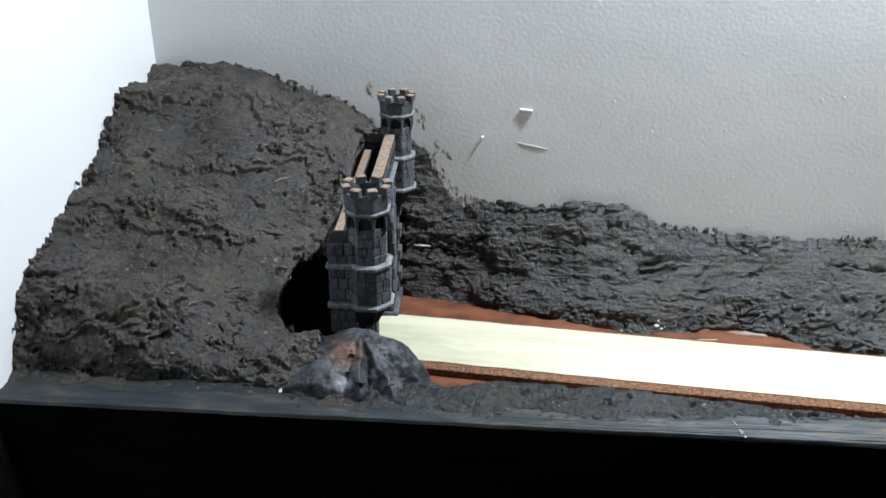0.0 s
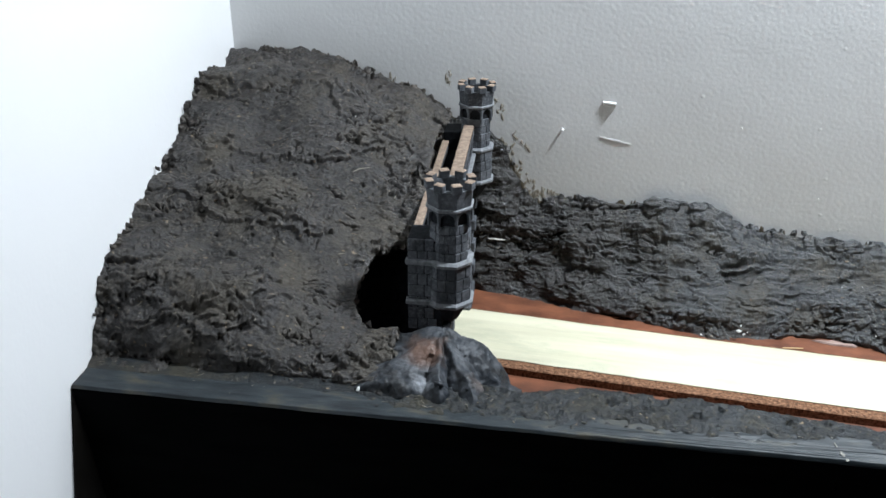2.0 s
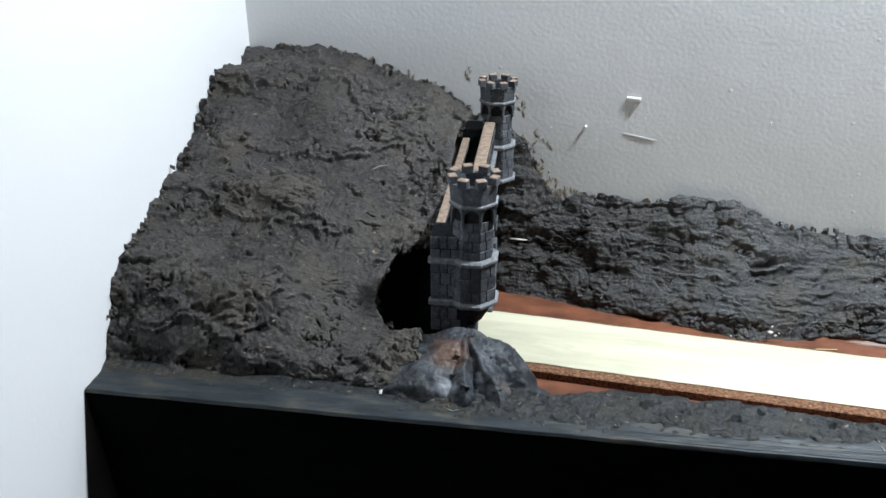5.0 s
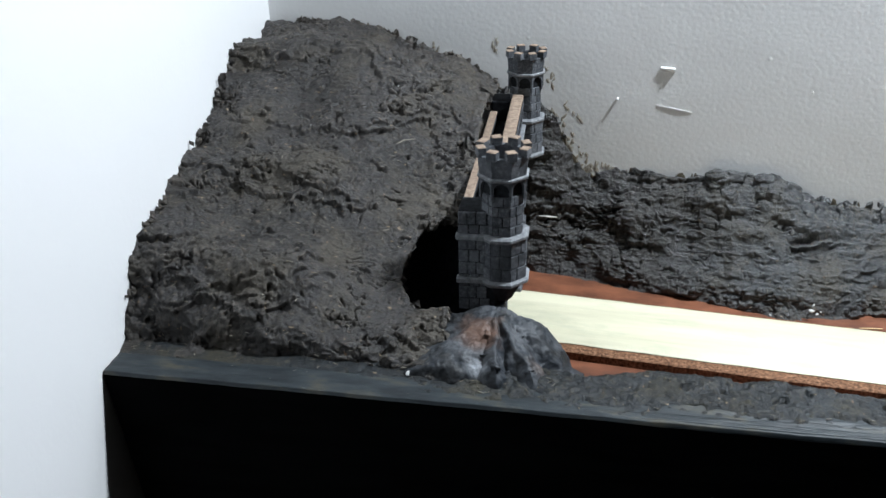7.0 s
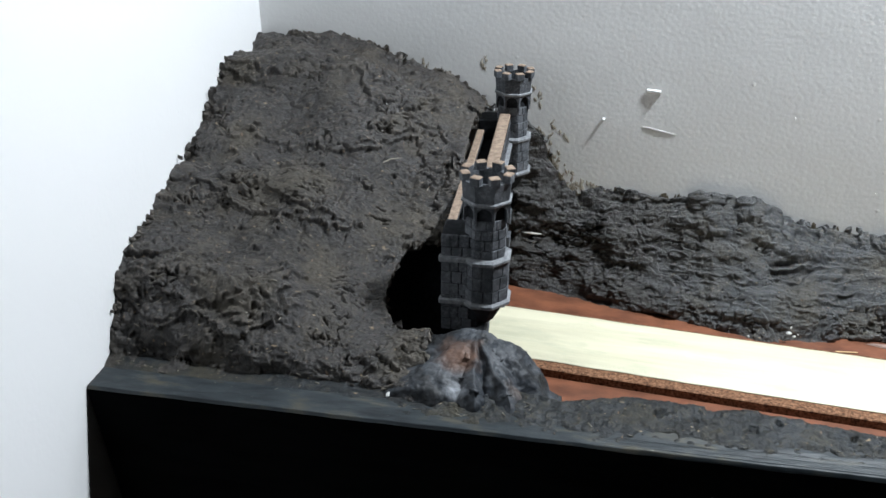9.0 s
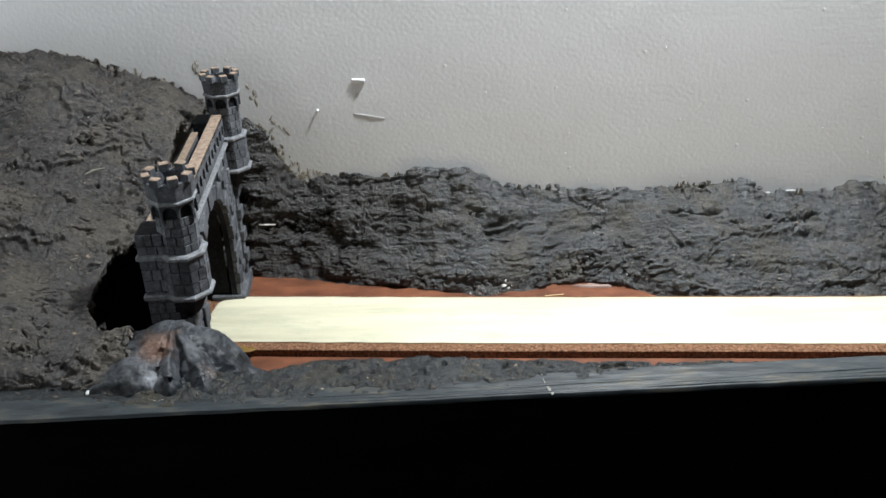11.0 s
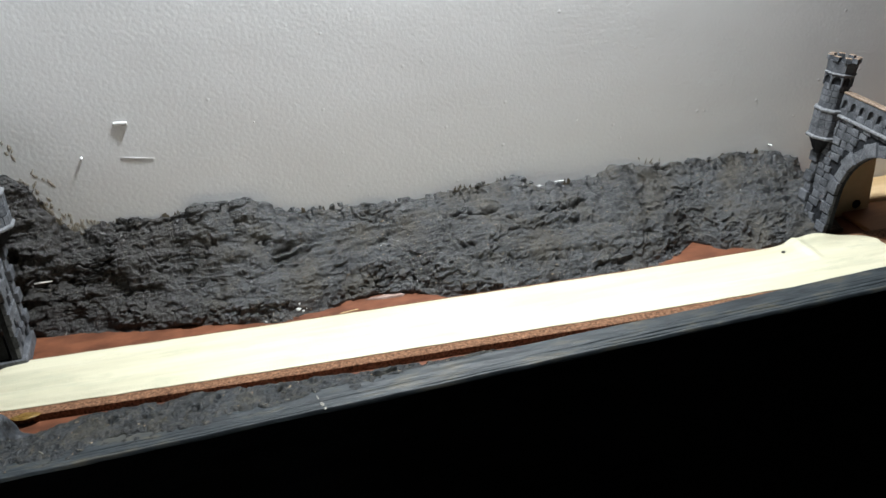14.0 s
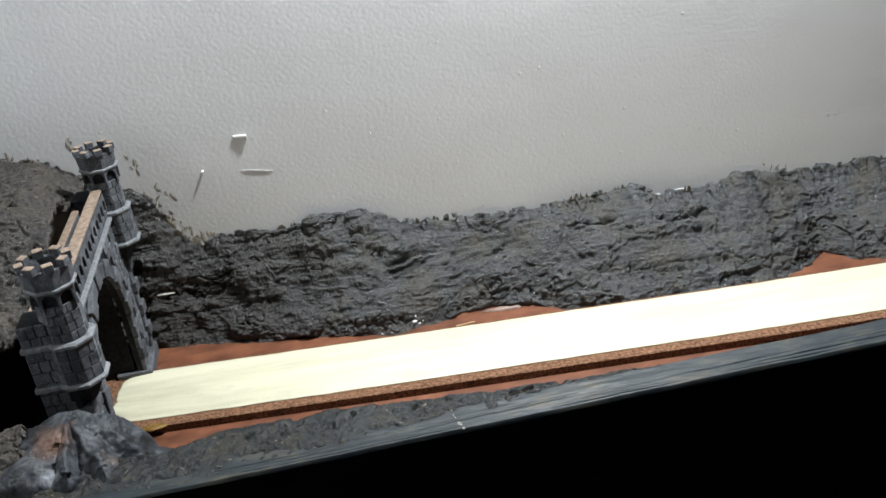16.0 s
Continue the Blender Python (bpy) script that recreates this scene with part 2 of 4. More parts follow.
def stone_paint():
    m, nt, b, co = material("grey_cast_stone", 0.78, 0.18)
    info = nt.nodes.new("ShaderNodeObjectInfo")
    grain = noise_node(nt, co, 700, 4, 0.6)
    broad = noise_node(nt, co, 90, 3)
    col = mix(nt, info.outputs["Random"], (0.060, 0.065, 0.074), (0.112, 0.118, 0.130))
    col = mix(nt, ramp(nt, grain, [(0.45, (0, 0, 0)), (0.70, (0.55, 0.55, 0.55))]), col, (0.225, 0.233, 0.248))
    col = mix(nt, ramp(nt, broad, [(0.35, (0.7, 0.7, 0.7)), (0.55, (0, 0, 0))]), col, (0.034, 0.037, 0.041))
    nt.links.new(col, b.inputs["Base Color"])
    bump(nt, b, grain, 0.0003)
    return m


STONE = stone_paint()


def mottled(name, a, c, scale, rough, spec=0.3, relief=0.0, stretch=None, third=None):
    m, nt, b, co = material(name, rough, spec)
    n = noise_node(nt, co, scale, 6, 0.65, stretch)
    stops = [(0.36, a), (0.64, c)] if third is None else [(0.34, a), (0.52, c), (0.68, third)]
    nt.links.new(ramp(nt, n, stops), b.inputs["Base Color"])
    if relief:
        bump(nt, b, n, relief)
    return m


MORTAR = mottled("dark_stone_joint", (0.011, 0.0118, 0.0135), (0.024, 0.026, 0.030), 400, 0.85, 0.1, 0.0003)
RIM = mottled("pale_stone_edge", (0.12, 0.126, 0.135), (0.23, 0.237, 0.248), 500, 0.7, 0.3, 0.0002)
TAN_TOP = mottled("tan_stone_top", (0.16, 0.116, 0.086), (0.29, 0.222, 0.168), 350, 0.75, 0.2, 0.0003)
CORK = mottled("stained_cork", (0.045, 0.021, 0.011), (0.19, 0.095, 0.052), 620, 0.85, 0.2, 0.0008, None, (0.34, 0.19, 0.11))
RED_BOARD = mottled("red_brown_board", (0.085, 0.030, 0.015), (0.215, 0.080, 0.040), 60, 0.5, 0.4, 0.0002, (0.5, 1, 1))
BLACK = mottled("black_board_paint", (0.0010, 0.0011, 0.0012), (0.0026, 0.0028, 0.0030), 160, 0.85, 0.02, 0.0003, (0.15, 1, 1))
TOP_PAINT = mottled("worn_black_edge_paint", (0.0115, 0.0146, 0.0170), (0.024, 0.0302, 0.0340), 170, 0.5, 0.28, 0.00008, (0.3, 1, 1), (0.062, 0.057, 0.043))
RAW_WOOD = mottled("raw_pine", (0.50, 0.33, 0.16), (0.68, 0.50, 0.29), 60, 0.6, 0.3, 0.0003, (0.12, 1, 1))
CARD = mottled("cream_card", (0.55, 0.44, 0.27), (0.66, 0.54, 0.35), 40, 0.7, 0.3, 0.0001)
STAINED = mottled("orange_stained_wood", (0.22, 0.09, 0.035), (0.40, 0.18, 0.075), 50, 0.5, 0.4, 0.0003, (0.15, 1, 1))
def tape_paper():
    m, nt, b, co = material("masking_tape", 0.45, 0.4)
    streak = noise_node(nt, co, 75, 6, 0.65, (0.09, 1, 1))
    smudge = noise_node(nt, co, 60, 6, 0.7, (0.35, 1, 1))
    crepe = noise_node(nt, co, 900, 2, 0.5, (1, 0.15, 1))
    col = ramp(nt, streak, [(0.36, (0.54, 0.51, 0.37)), (0.64, (0.68, 0.645, 0.48))])
    col = mix(nt, ramp(nt, smudge, [(0.52, (0, 0, 0)), (0.66, (0.55, 0.55, 0.55))]), col, (0.45, 0.45, 0.33))
    nt.links.new(col, b.inputs["Base Color"])
    n1 = bump(nt, b, smudge, 0.0006)
    bump(nt, b, crepe, 0.00015, 1.0, n1)
    return m


TAPE = tape_paper()
WHITE_BIT = mottled("white_paper", (0.42, 0.42, 0.40), (0.80, 0.80, 0.78), 600, 0.7)
STRAW = mottled("straw_fibre", (0.18, 0.16, 0.125), (0.34, 0.31, 0.255), 200, 0.7)
FLOOR = mottled("dark_floor", (0.05, 0.04, 0.035), (0.10, 0.085, 0.07), 8, 0.6)
# the ceiling is out of view; its dark grey cuts the fill light
CEILING = mottled("ceiling_paint", (0.16, 0.16, 0.155), (0.19, 0.19, 0.185), 20, 0.8)

# ---- the room ----
WALL_Y, FLOOR_Z, TOP_Z = 0.20, -0.50, 1.60


def left_wall_x(y):
    return -0.211 + (WALL_Y - y) * 0.14


tagged(thing("wall_back", box_bm((-0.5, WALL_Y, FLOOR_Z), (2.2, WALL_Y + 0.1, TOP_Z)), PAINT_BACK, "off-white satin painted wall with orange-peel relief", "wall", "structure"))
bm = bmesh.new()
ya, yb = WALL_Y, -2.4
low = [bm.verts.new((left_wall_x(y) - d, y, FLOOR_Z)) for y, d in ((ya, 0), (yb, 0), (yb, 0.1), (ya, 0.1))]
up = bmesh.ops.extrude_face_region(bm, geom=[bm.faces.new(low)])
bmesh.ops.translate(bm, vec=(0, 0, TOP_Z - FLOOR_Z), verts=[g for g in up["geom"] if isinstance(g, bmesh.types.BMVert)])
bmesh.ops.recalc_face_normals(bm, faces=bm.faces)
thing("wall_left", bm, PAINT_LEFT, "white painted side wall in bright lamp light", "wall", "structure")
thing("wall_right", box_bm((2.1, -2.4, FLOOR_Z), (2.2, WALL_Y, TOP_Z)), PAINT_FAR, "plain unseen wall closing the room, dark to cut bounced light", "wall", "structure")
thing("wall_front", box_bm((-0.5, -2.5, FLOOR_Z), (2.2, -2.4, TOP_Z)), PAINT_FAR, "plain unseen wall closing the room, dark to cut bounced light", "wall", "structure")
thing("floor", box_bm((-0.5, -2.5, FLOOR_Z - 0.1), (2.2, WALL_Y + 0.1, FLOOR_Z)), FLOOR, "dark plain floor of the room", "floor", "structure")
thing("ceiling", box_bm((-0.5, -2.5, TOP_Z), (2.2, WALL_Y + 0.1, TOP_Z + 0.1)), CEILING, "plain unseen ceiling of the room, dark to cut fill light", "ceiling", "structure")

# ---- board, fascia, roadbed ----
FRONT_TURN = math.degrees(math.atan(0.047))
FASCIA_Z = 0.0745


TRACK_X = (-0.075, -0.025, 0.04, 0.108, 0.17, 0.235, 0.31, 0.385, 0.44, 0.50, 0.62)
TRACK_Y = (0.1155, 0.1138, 0.1107, 0.1077, 0.1055, 0.1031, 0.1002, 0.0986, 0.0980, 0.0975, 0.0975)


def track_y(x):
    return interp(x, TRACK_X, TRACK_Y)


thing("layout_board", box_bm((-0.17, -0.03, -0.018), (1.0, WALL_Y - 0.001, 0.0), 0.001), RED_BOARD, "red-brown painted base board under the track", "board", "structure")

# the front panel: a tall black board with a worn top edge
m_front = pose(0, -0.0586, 0, 0, 0, FRONT_TURN)
fascia = new("front_panel")
tagged(fascia, "black painted plywood front panel with a worn top edge", "panel")
b = bmesh.new()
low = [b.verts.new((x, 0.0006, z)) for x, z in ((-0.1735, FASCIA_Z - 0.002), (-0.1675, 0.0), (-0.127, FLOOR_Z), (1.0, FLOOR_Z), (1.0, FASCIA_Z - 0.002))]
back = bmesh.ops.extrude_face_region(b, geom=[b.faces.new(low)])
bmesh.ops.translate(b, vec=(0, 0.0126, 0), verts=[g for g in back["geom"] if isinstance(g, bmesh.types.BMVert)])
bmesh.ops.recalc_face_normals(b, faces=b.faces)
bmesh.ops.transform(b, matrix=m_front, verts=b.verts)
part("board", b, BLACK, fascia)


def fascia_top():
    nu, nv = 1000, 64

    def at(i, j):
        x, s = -0.1735 + 1.1735 * i / (nu - 1), j / (nv - 1)
        y = 0.0004 + (0.0130 + 0.0022 * smooth(0.08, 0.16, x) + 0.02 * min(max(x - 0.29, 0.0), 0.1)) * s
        groove = max(0.0, math.cos(s * 44 + 0.12 * noise.noise((x * 7, 0, 0)))) ** 6
        ridges = -0.0008 * groove * (0.6 + 0.8 * noise.noise((x * 25, s * 6, 2))) * smooth(-0.02, 0.07, x) * (1 - smooth(0.50, 0.62, s))
        z = FASCIA_Z - 0.0006 + 0.0003 * fbm(x, y * 4, 0, 60, 4) + ridges
        z -= 0.0012 * (1 - smooth(0.0, 0.07, s)) + 0.002 * smooth(0.97, 1.0, s)
        return (x, y, z)
    return sheet(nu, nv, at)


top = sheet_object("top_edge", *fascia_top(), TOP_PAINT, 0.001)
top.parent = fascia
top.matrix_basis = m_front
tagged(top, "worn glossy grey-black top edge with ply lines")
part("raw_corner", box_bm((-0.1745, 0.011, FASCIA_Z - 0.03), (-0.174, 0.03, FASCIA_Z - 0.003), 0.0008, m_front), RAW_WOOD, fascia, "bare pine end at the wall")


def edge_plaster():
    """The crumbly plaster that lies along the panel's inner edge and falls away behind it."""
    nu, nv = 900, 44

    def at(i, j):
        x, s = -0.17 + 0.375 * i / (nu - 1), j / (nv - 1)
        thin = smooth(0.11, 0.19, x)
        edge = interp(x, (0.0, 0.03, 0.07, 0.11, 0.15, 0.2), (0.0255, 0.0310, 0.0300, 0.0250, 0.0210, 0.0172)) + 0.0022 * fbm(x, 3, 0, 40, 4) * (1 - 0.7 * thin)
        y0 = interp(x, (-0.17, -0.02, 0.06, 0.12, 0.2), (0.0040, 0.0030, 0.0048, 0.0092, 0.0125)) + 0.0030 * fbm(x, 7, 0, 30, 3)
        if s < 0.7:
            y = y0 + (edge - y0) * s / 0.7
            z = FASCIA_Z - 0.0012 + 0.0014 * math.sin(math.pi * min(s / 0.35, 1) / 2) * (0.3 + 0.7 * smooth(-0.08, -0.02, x)) + (0.0010 * fbm(x, y * 1.5, 0, 170, 5, 0.62) - 0.0020 * smooth(0.35, 0.55, noise.noise((x * 150, y * 150, 4)))) * (0.2 + 0.8 * smooth(-0.08, -0.02, x))
            z -= 0.0012 * smooth(0.6, 0.7, s) + 0.0016 * thin
        else:
            y = edge - 0.004 * (s - 0.7) / 0.3
            z = FASCIA_Z - 0.0025 - 0.074 * (s - 0.7) / 0.3
        return m_front @ Vector((x, y, z))
    return sheet(nu, nv, at)


edge_mesh = edge_plaster()
edge = sheet_object("plaster_edging", *edge_mesh, EDGE_SKIN)
tagged(edge, "crumbly dark grey plaster along the front panel", "plaster")

# roadbed
X0, X1 = -0.075, 0.62


def strip(nu, across, at_z, x0=X0, x1=X1):
    rows = []
    for i in range(nu):
        x = x0 + (x1 - x0) * i / (nu - 1)
        rows.append([(x, track_y(x) + a, at_z(x, a, k)) for k, a in enumerate(across)])
    n = len(across)
    verts = [v for r in rows for v in r]
    faces = [(i * n + k, (i + 1) * n + k, (i + 1) * n + k + 1, i * n + k + 1) for i in range(nu - 1) for k in range(n - 1)]
    return verts, faces


CORK_TOP = 0.0046
cork_section = (-0.0318, -0.0317, -0.0314, -0.0308, 0.0250, 0.027, 0.031, 0.033)
cork_z = (0.0, 0.0003, 0.0042, CORK_TOP, CORK_TOP, 0.0042, 0.0003, 0.0)
cork = sheet_object("cork_roadbed", *strip(500, cork_section, lambda x, a, k: cork_z[k] + 0.0002 * fbm(x, a, k, 300, 2)), CORK, 0, False)
tagged(cork, "red-brown speckled cork roadbed strip under the tape", "roadbed")

TAPE_X0, TAPE_X1 = -0.062, 0.496


def tape():
    nu, nv = 700, 44

    def at(i, j):
        x, s = TAPE_X0 + (TAPE_X1 - TAPE_X0) * i / (nu - 1), j / (nv - 1)
        # rounded ends
        r = 0.02
        d = min(x - TAPE_X0, TAPE_X1 - x)
        inset = 0.0 if d > r else 0.010 * (1 - math.sqrt(max(0.0, 1 - ((r - d) / r) ** 2)))
        half = 0.0246 - inset + 0.0005 * noise.noise((x * 60, s > 0.5, 0))
        a = (s - 0.5) * 2 * half
        bump_up = 0.006 * math.exp(-((x - 0.455) / 0.018) ** 2) * smooth(0.55, 1.0, s)
        folds = 0.00022 * (math.sin((s * 13) + 2 * noise.noise((x * 9, 0, 4))) + noise.noise((x * 25, s * 14, 2)))
        crease = -0.0010 * math.exp(-((s - 0.38 - 0.05 * noise.noise((x * 6, 1, 1))) / 0.035) ** 2)
        pinch = 0.0022 * math.exp(-((x - 0.452 + 0.012 * s) / 0.0035) ** 2) * smooth(0.3, 0.8, s)
        return (x, track_y(x) + a, CORK_TOP + 0.0004 + 0.0011 * smooth(0, 0.12, s) * smooth(0, 0.12, 1 - s) + folds * (0.4 + 1.6 * smooth(0.08, 0.22, abs(x - 0.2))) * smooth(0, 0.1, s) * smooth(0, 0.1, 1 - s) + crease * smooth(0.10, 0.22, abs(x - 0.2)) * 0.5 + bump_up + pinch)
    return sheet(nu, nv, at)


strip_tape = sheet_object("masking_tape", *tape(), TAPE, 0.0002)
tagged(strip_tape, "pale cream masking tape laid along the cork roadbed", "tape")


# ---- hill ----
def gate_back_x(y):
    return -0.0435 - 0.0190 - 0.076 * (y - 0.093)


RIDGE_Y = (-0.056, -0.0505, -0.047, -0.039, -0.030, -0.021, -0.010, 0.010, 0.032, 0.046, 0.061, 0.086, 0.105, 0.128, 0.16, 0.2)
RIDGE_Z = (0.0715, 0.0735, 0.0785, 0.0870, 0.0950, 0.1025, 0.1075, 0.1085, 0.1115, 0.1178, 0.1200, 0.1290, 0.1375, 0.1450, 0.1425, 0.1430)
# the lower shoulder beside the gate
SIDE_Y = (-0.056, -0.0445, -0.0375, -0.028, -0.013, 0.008, 0.036, 0.056, 0.0835, 0.108, 0.134, 0.2)
SIDE_Z = (0.0715, 0.0735, 0.0790, 0.084, 0.0905, 0.0965, 0.105, 0.114, 0.124, 0.1345, 0.1445, 0.143)
BACK_X = (-0.211, -0.165, -0.139, -0.122, -0.092, -0.078, -0.06)
BACK_Z = (0.0005, 0.0015, -0.003, -0.012, -0.018, -0.026, -0.04)


def hill_surface(u, v):
    y = -0.052 + (WALL_Y + 0.053) * v
    xa, xb = left_wall_x(y) - 0.001, gate_back_x(y) + 0.001
    x = xa + (xb - xa) * u
    toe = layers3(np.stack([x, 0.6 * y, 0 * x], -1).reshape(-1, 3), 40, 2, 0.5).reshape(x.shape)
    shift = 0.0045 * toe * (1 - step3(-0.035, -0.005, y))
    high, low = 0, 0
    for off, share in ((-0.0045, 0.15), (-0.002, 0.2), (0.0, 0.3), (0.002, 0.2), (0.0045, 0.15)):
        high = high + share * np.interp(y + shift + off, RIDGE_Y, RIDGE_Z)
        low = low + share * np.interp(y + shift + off, SIDE_Y, SIDE_Z)
    high -= 0.0055 * np.exp(-((y - 0.0) / 0.026) ** 2) * step3(0.004, 0.032, x - left_wall_x(y))
    side = step3(-0.130, -0.082, x)
    z = high * (1 - side) + low * side
    z += np.interp(x, BACK_X, BACK_Z) * step3(0.09, 0.2, y)
    z -= step3(-0.13, -0.066, x) * np.interp(y, (-0.05, 0.0, 0.05, 0.09, 0.2), (0.0, 0.004, 0.011, 0.016, 0.0))
    z -= 0.006 * np.exp(-((x + 0.062) / 0.020) ** 2 - ((y - 0.015) / 0.032) ** 2)
    z -= 0.0015 + 0.0075 * np.exp(-((x + 0.209) / 0.012) ** 2 - ((y - 0.173) / 0.010) ** 2)
    z -= 0.006 * np.exp(-((x + 0.15) ** 2 + (y - 0.085) ** 2) / 0.018 ** 2)
    return np.stack([x, y, z], -1)


def hill_relief(p, u, v):
    x, y = p[:, 0], p[:, 1]
    line = np.stack([x, 0 * x, 0 * x], -1)
    clump = step3(-0.25, 0.35, layers3(line + 2.5, 38, 2)) * (1 - step3(-0.075, -0.06, x))
    undercut = 0.0042 * np.exp(-((y + 0.0465) / 0.0032) ** 2) * (0.4 + 0.6 * clump)
    brow = 0.0034 * np.exp(-((y + 0.0385) / 0.0045) ** 2) * clump
    trowel = 0.0011 * layers3(p + 11.0, 42, 4, 0.6, (0.5, 1.6, 1.0)) * step3(0.05, 0.09, y)
    return crust(p) * step3(-0.052, -0.046, y) * (1 - 0.4 * step3(0.985, 1.0, v)) + brow - undercut + trowel


hill_mesh = relief_sheet(390, 610, hill_surface, hill_relief)


def broken_out(points):
    """Whether each point lies in the ragged gap between the hill's shell and the gate's near turret."""
    p = np.array(points)
    rag = 0.10 * layers3(p, 120, 3, 0.55)
    return np.abs((p[:, 0] + 0.0545) / 0.0240) ** 2.6 + np.abs((p[:, 1] - 0.0165) / 0.0300) ** 2.6 + rag < 1


gap = broken_out(hill_mesh[0])
hill_mesh = (hill_mesh[0], [f for f in hill_mesh[1] if not gap[f[0]]])
hill_ob = sheet_object("plaster_hill", *hill_mesh, HILL_SKIN, 0.004)
tagged(hill_ob, "rough dark brown painted plaster hill in the corner", "hill")

# ---- embankment along the back wall ----
TOP_X = (-0.075, -0.06, -0.045, -0.034, -0.024, -0.012, 0.003, 0.042, 0.071, 0.09, 0.113, 0.139, 0.188, 0.224, 0.268, 0.292, 0.326, 0.342, 0.377, 0.412, 0.456, 0.486, 0.51, 0.6)
TOP_H = (0.112, 0.104, 0.097, 0.087, 0.063, 0.055, 0.058, 0.057, 0.061, 0.060, 0.048, 0.046, 0.043, 0.046, 0.048, 0.040, 0.039, 0.044, 0.040, 0.041, 0.041, 0.030, 0.024, 0.015)
FOOT_X = (-0.075, -0.049, -0.02, 0.016, 0.043, 0.078, 0.102, 0.123, 0.146, 0.169, 0.19, 0.211, 0.286, 0.334, 0.35, 0.362, 0.378, 0.387, 0.394, 0.402, 0.418, 0.445, 0.47, 0.6)
FOOT_Y = (0.178, 0.173, 0.168, 0.158, 0.157, 0.148, 0.140, 0.143, 0.153, 0.157, 0.151, 0.134, 0.127, 0.126, 0.132, 0.137, 0.148, 0.155, 0.147, 0.136, 0.131, 0.130, 0.132, 0.15)


BANK_X0, BANK_X1 = -0.070, 0.489


def bank_surface(u, v):
    x = BANK_X0 + (BANK_X1 - BANK_X0) * u
    line = np.stack([x, 0 * x, 0 * x], -1).reshape(-1, 3)
    crest = (0.0022 * layers3(line, 90, 3) + 0.0026 * step3(0.0, 0.08, layers3(line + 0.5, 75, 2))).reshape(x.shape)
    h = np.interp(x, TOP_X, TOP_H) - 0.001
    f = np.interp(x, FOOT_X, FOOT_Y) + 0.002 * layers3(line + 0.2, 75, 3).reshape(x.shape) * (1 - step3(0.0, 0.3, v))
    y = f + (WALL_Y + 0.0006 - f) * (0.75 * v + 0.25 * v * v)
    z = -0.0012 + (h + 0.0012) * (0.65 * v + 0.35 * np.sin(v * np.pi / 2)) + crest * step3(0.75, 1.0, v)
    return np.stack([x, y, z], -1)


def bank_relief(p, u, v):
    x, z = p[:, 0], p[:, 2]
    fade = step3(0.0, 0.05, v) * (1 - 0.6 * step3(0.96, 1.0, v))
    wander = 2.4 * layers3(p, 22, 2) + 0.9 * layers3(p, 90, 3)
    broken = step3(-0.45, 0.1, layers3(p + 4.0, 50, 3)) * (0.3 + 0.7 * step3(-0.1, 0.25, layers3(p + 8.0, 60, 2)))
    combed = step3(0.085, 0.105, x) * (1 - step3(0.142, 0.155, x)) * step3(0.22, 0.4, v) * (1 - step3(0.62, 0.78, v))
    furrow = 0.6 - 1.3 * np.abs(np.sin(z * 620 - x * 60 + wander)) ** 0.7 * broken
    raked = step3(0.165, 0.19, x) * (0.35 + 0.65 * step3(0.0, 0.3, layers3(p + 12.0, 16, 2))) * step3(0.1, 0.25, v) * (1 - step3(0.8, 0.95, v))
    scratch = 0.5 - 1.1 * np.abs(np.sin(z * 930 - x * 90 + 1.3 * wander)) ** 0.6 * broken
    drag = layers3(p + 9.0, 60, 4, 0.6, (0.28, 1.0, 1.5))
    brush = layers3(p + 5.0, 150, 3, 0.6, (1.4, 0.5, 0.3)) * step3(0.6, 0.8, v)
    hollow = 0.0055 * np.exp(-((x - 0.110) / 0.034) ** 2 - ((v - 0.58) / 0.16) ** 2) + 0.009 * np.exp(-((x - 0.005) / 0.045) ** 2 - ((v - 0.36) / 0.26) ** 2)
    ledge = 0.0030 * np.exp(-((x - 0.100) / 0.05) ** 2) * step3(0.66, 0.72, v + 0.06 * layers3(p, 40, 3))
    knob = 0.0020 * step3(0.72, 0.86, v) * (np.exp(-((x - 0.066) / 0.009) ** 2) + np.exp(-((x - 0.089) / 0.010) ** 2) + 0.7 * np.exp(-((x - 0.042) / 0.011) ** 2))
    gash = 0.0050 * (np.exp(-((v - 0.70 - 1.2 * (x - 0.285) - 0.05 * layers3(p, 70, 3)) / 0.022) ** 2) * step3(0.272, 0.282, x) * (1 - step3(0.312, 0.322, x))
                     + np.exp(-((v - 0.72 - 0.05 * layers3(p + 1.0, 70, 3)) / 0.018) ** 2) * step3(0.218, 0.226, x) * (1 - step3(0.25, 0.258, x)))
    base = crust(p + 3.0, 0.9, 0.95) * (1 - 0.5 * combed - 0.3 * raked)
    return (base + 0.0030 * furrow * combed + 0.0018 * scratch * raked + 0.0020 * drag + 0.0006 * layers3(p + 15.0, 170, 4, 0.6, (0.55, 1, 1.3)) + 0.0005 * brush + ledge + knob - hollow - gash) * fade


bank_mesh = relief_sheet(1250, 185, bank_surface, bank_relief)
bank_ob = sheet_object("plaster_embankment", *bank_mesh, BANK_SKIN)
tagged(bank_ob, "dark grey painted plaster bank against the wall", "embankment")


# ---- painted rock in front of the gate ----
FOLD_A = (-110, -80, -58, -40, -18, -2, 10, 20, 31, 44, 56, 68, 82, 110)
FOLD_DROP = (0.006, 0.010, 0.0155, 0.0085, 0.0085, 0.0135, 0.0065, 0.0175, 0.0090, 0.0120, 0.0195, 0.0120, 0.0170, 0.012)


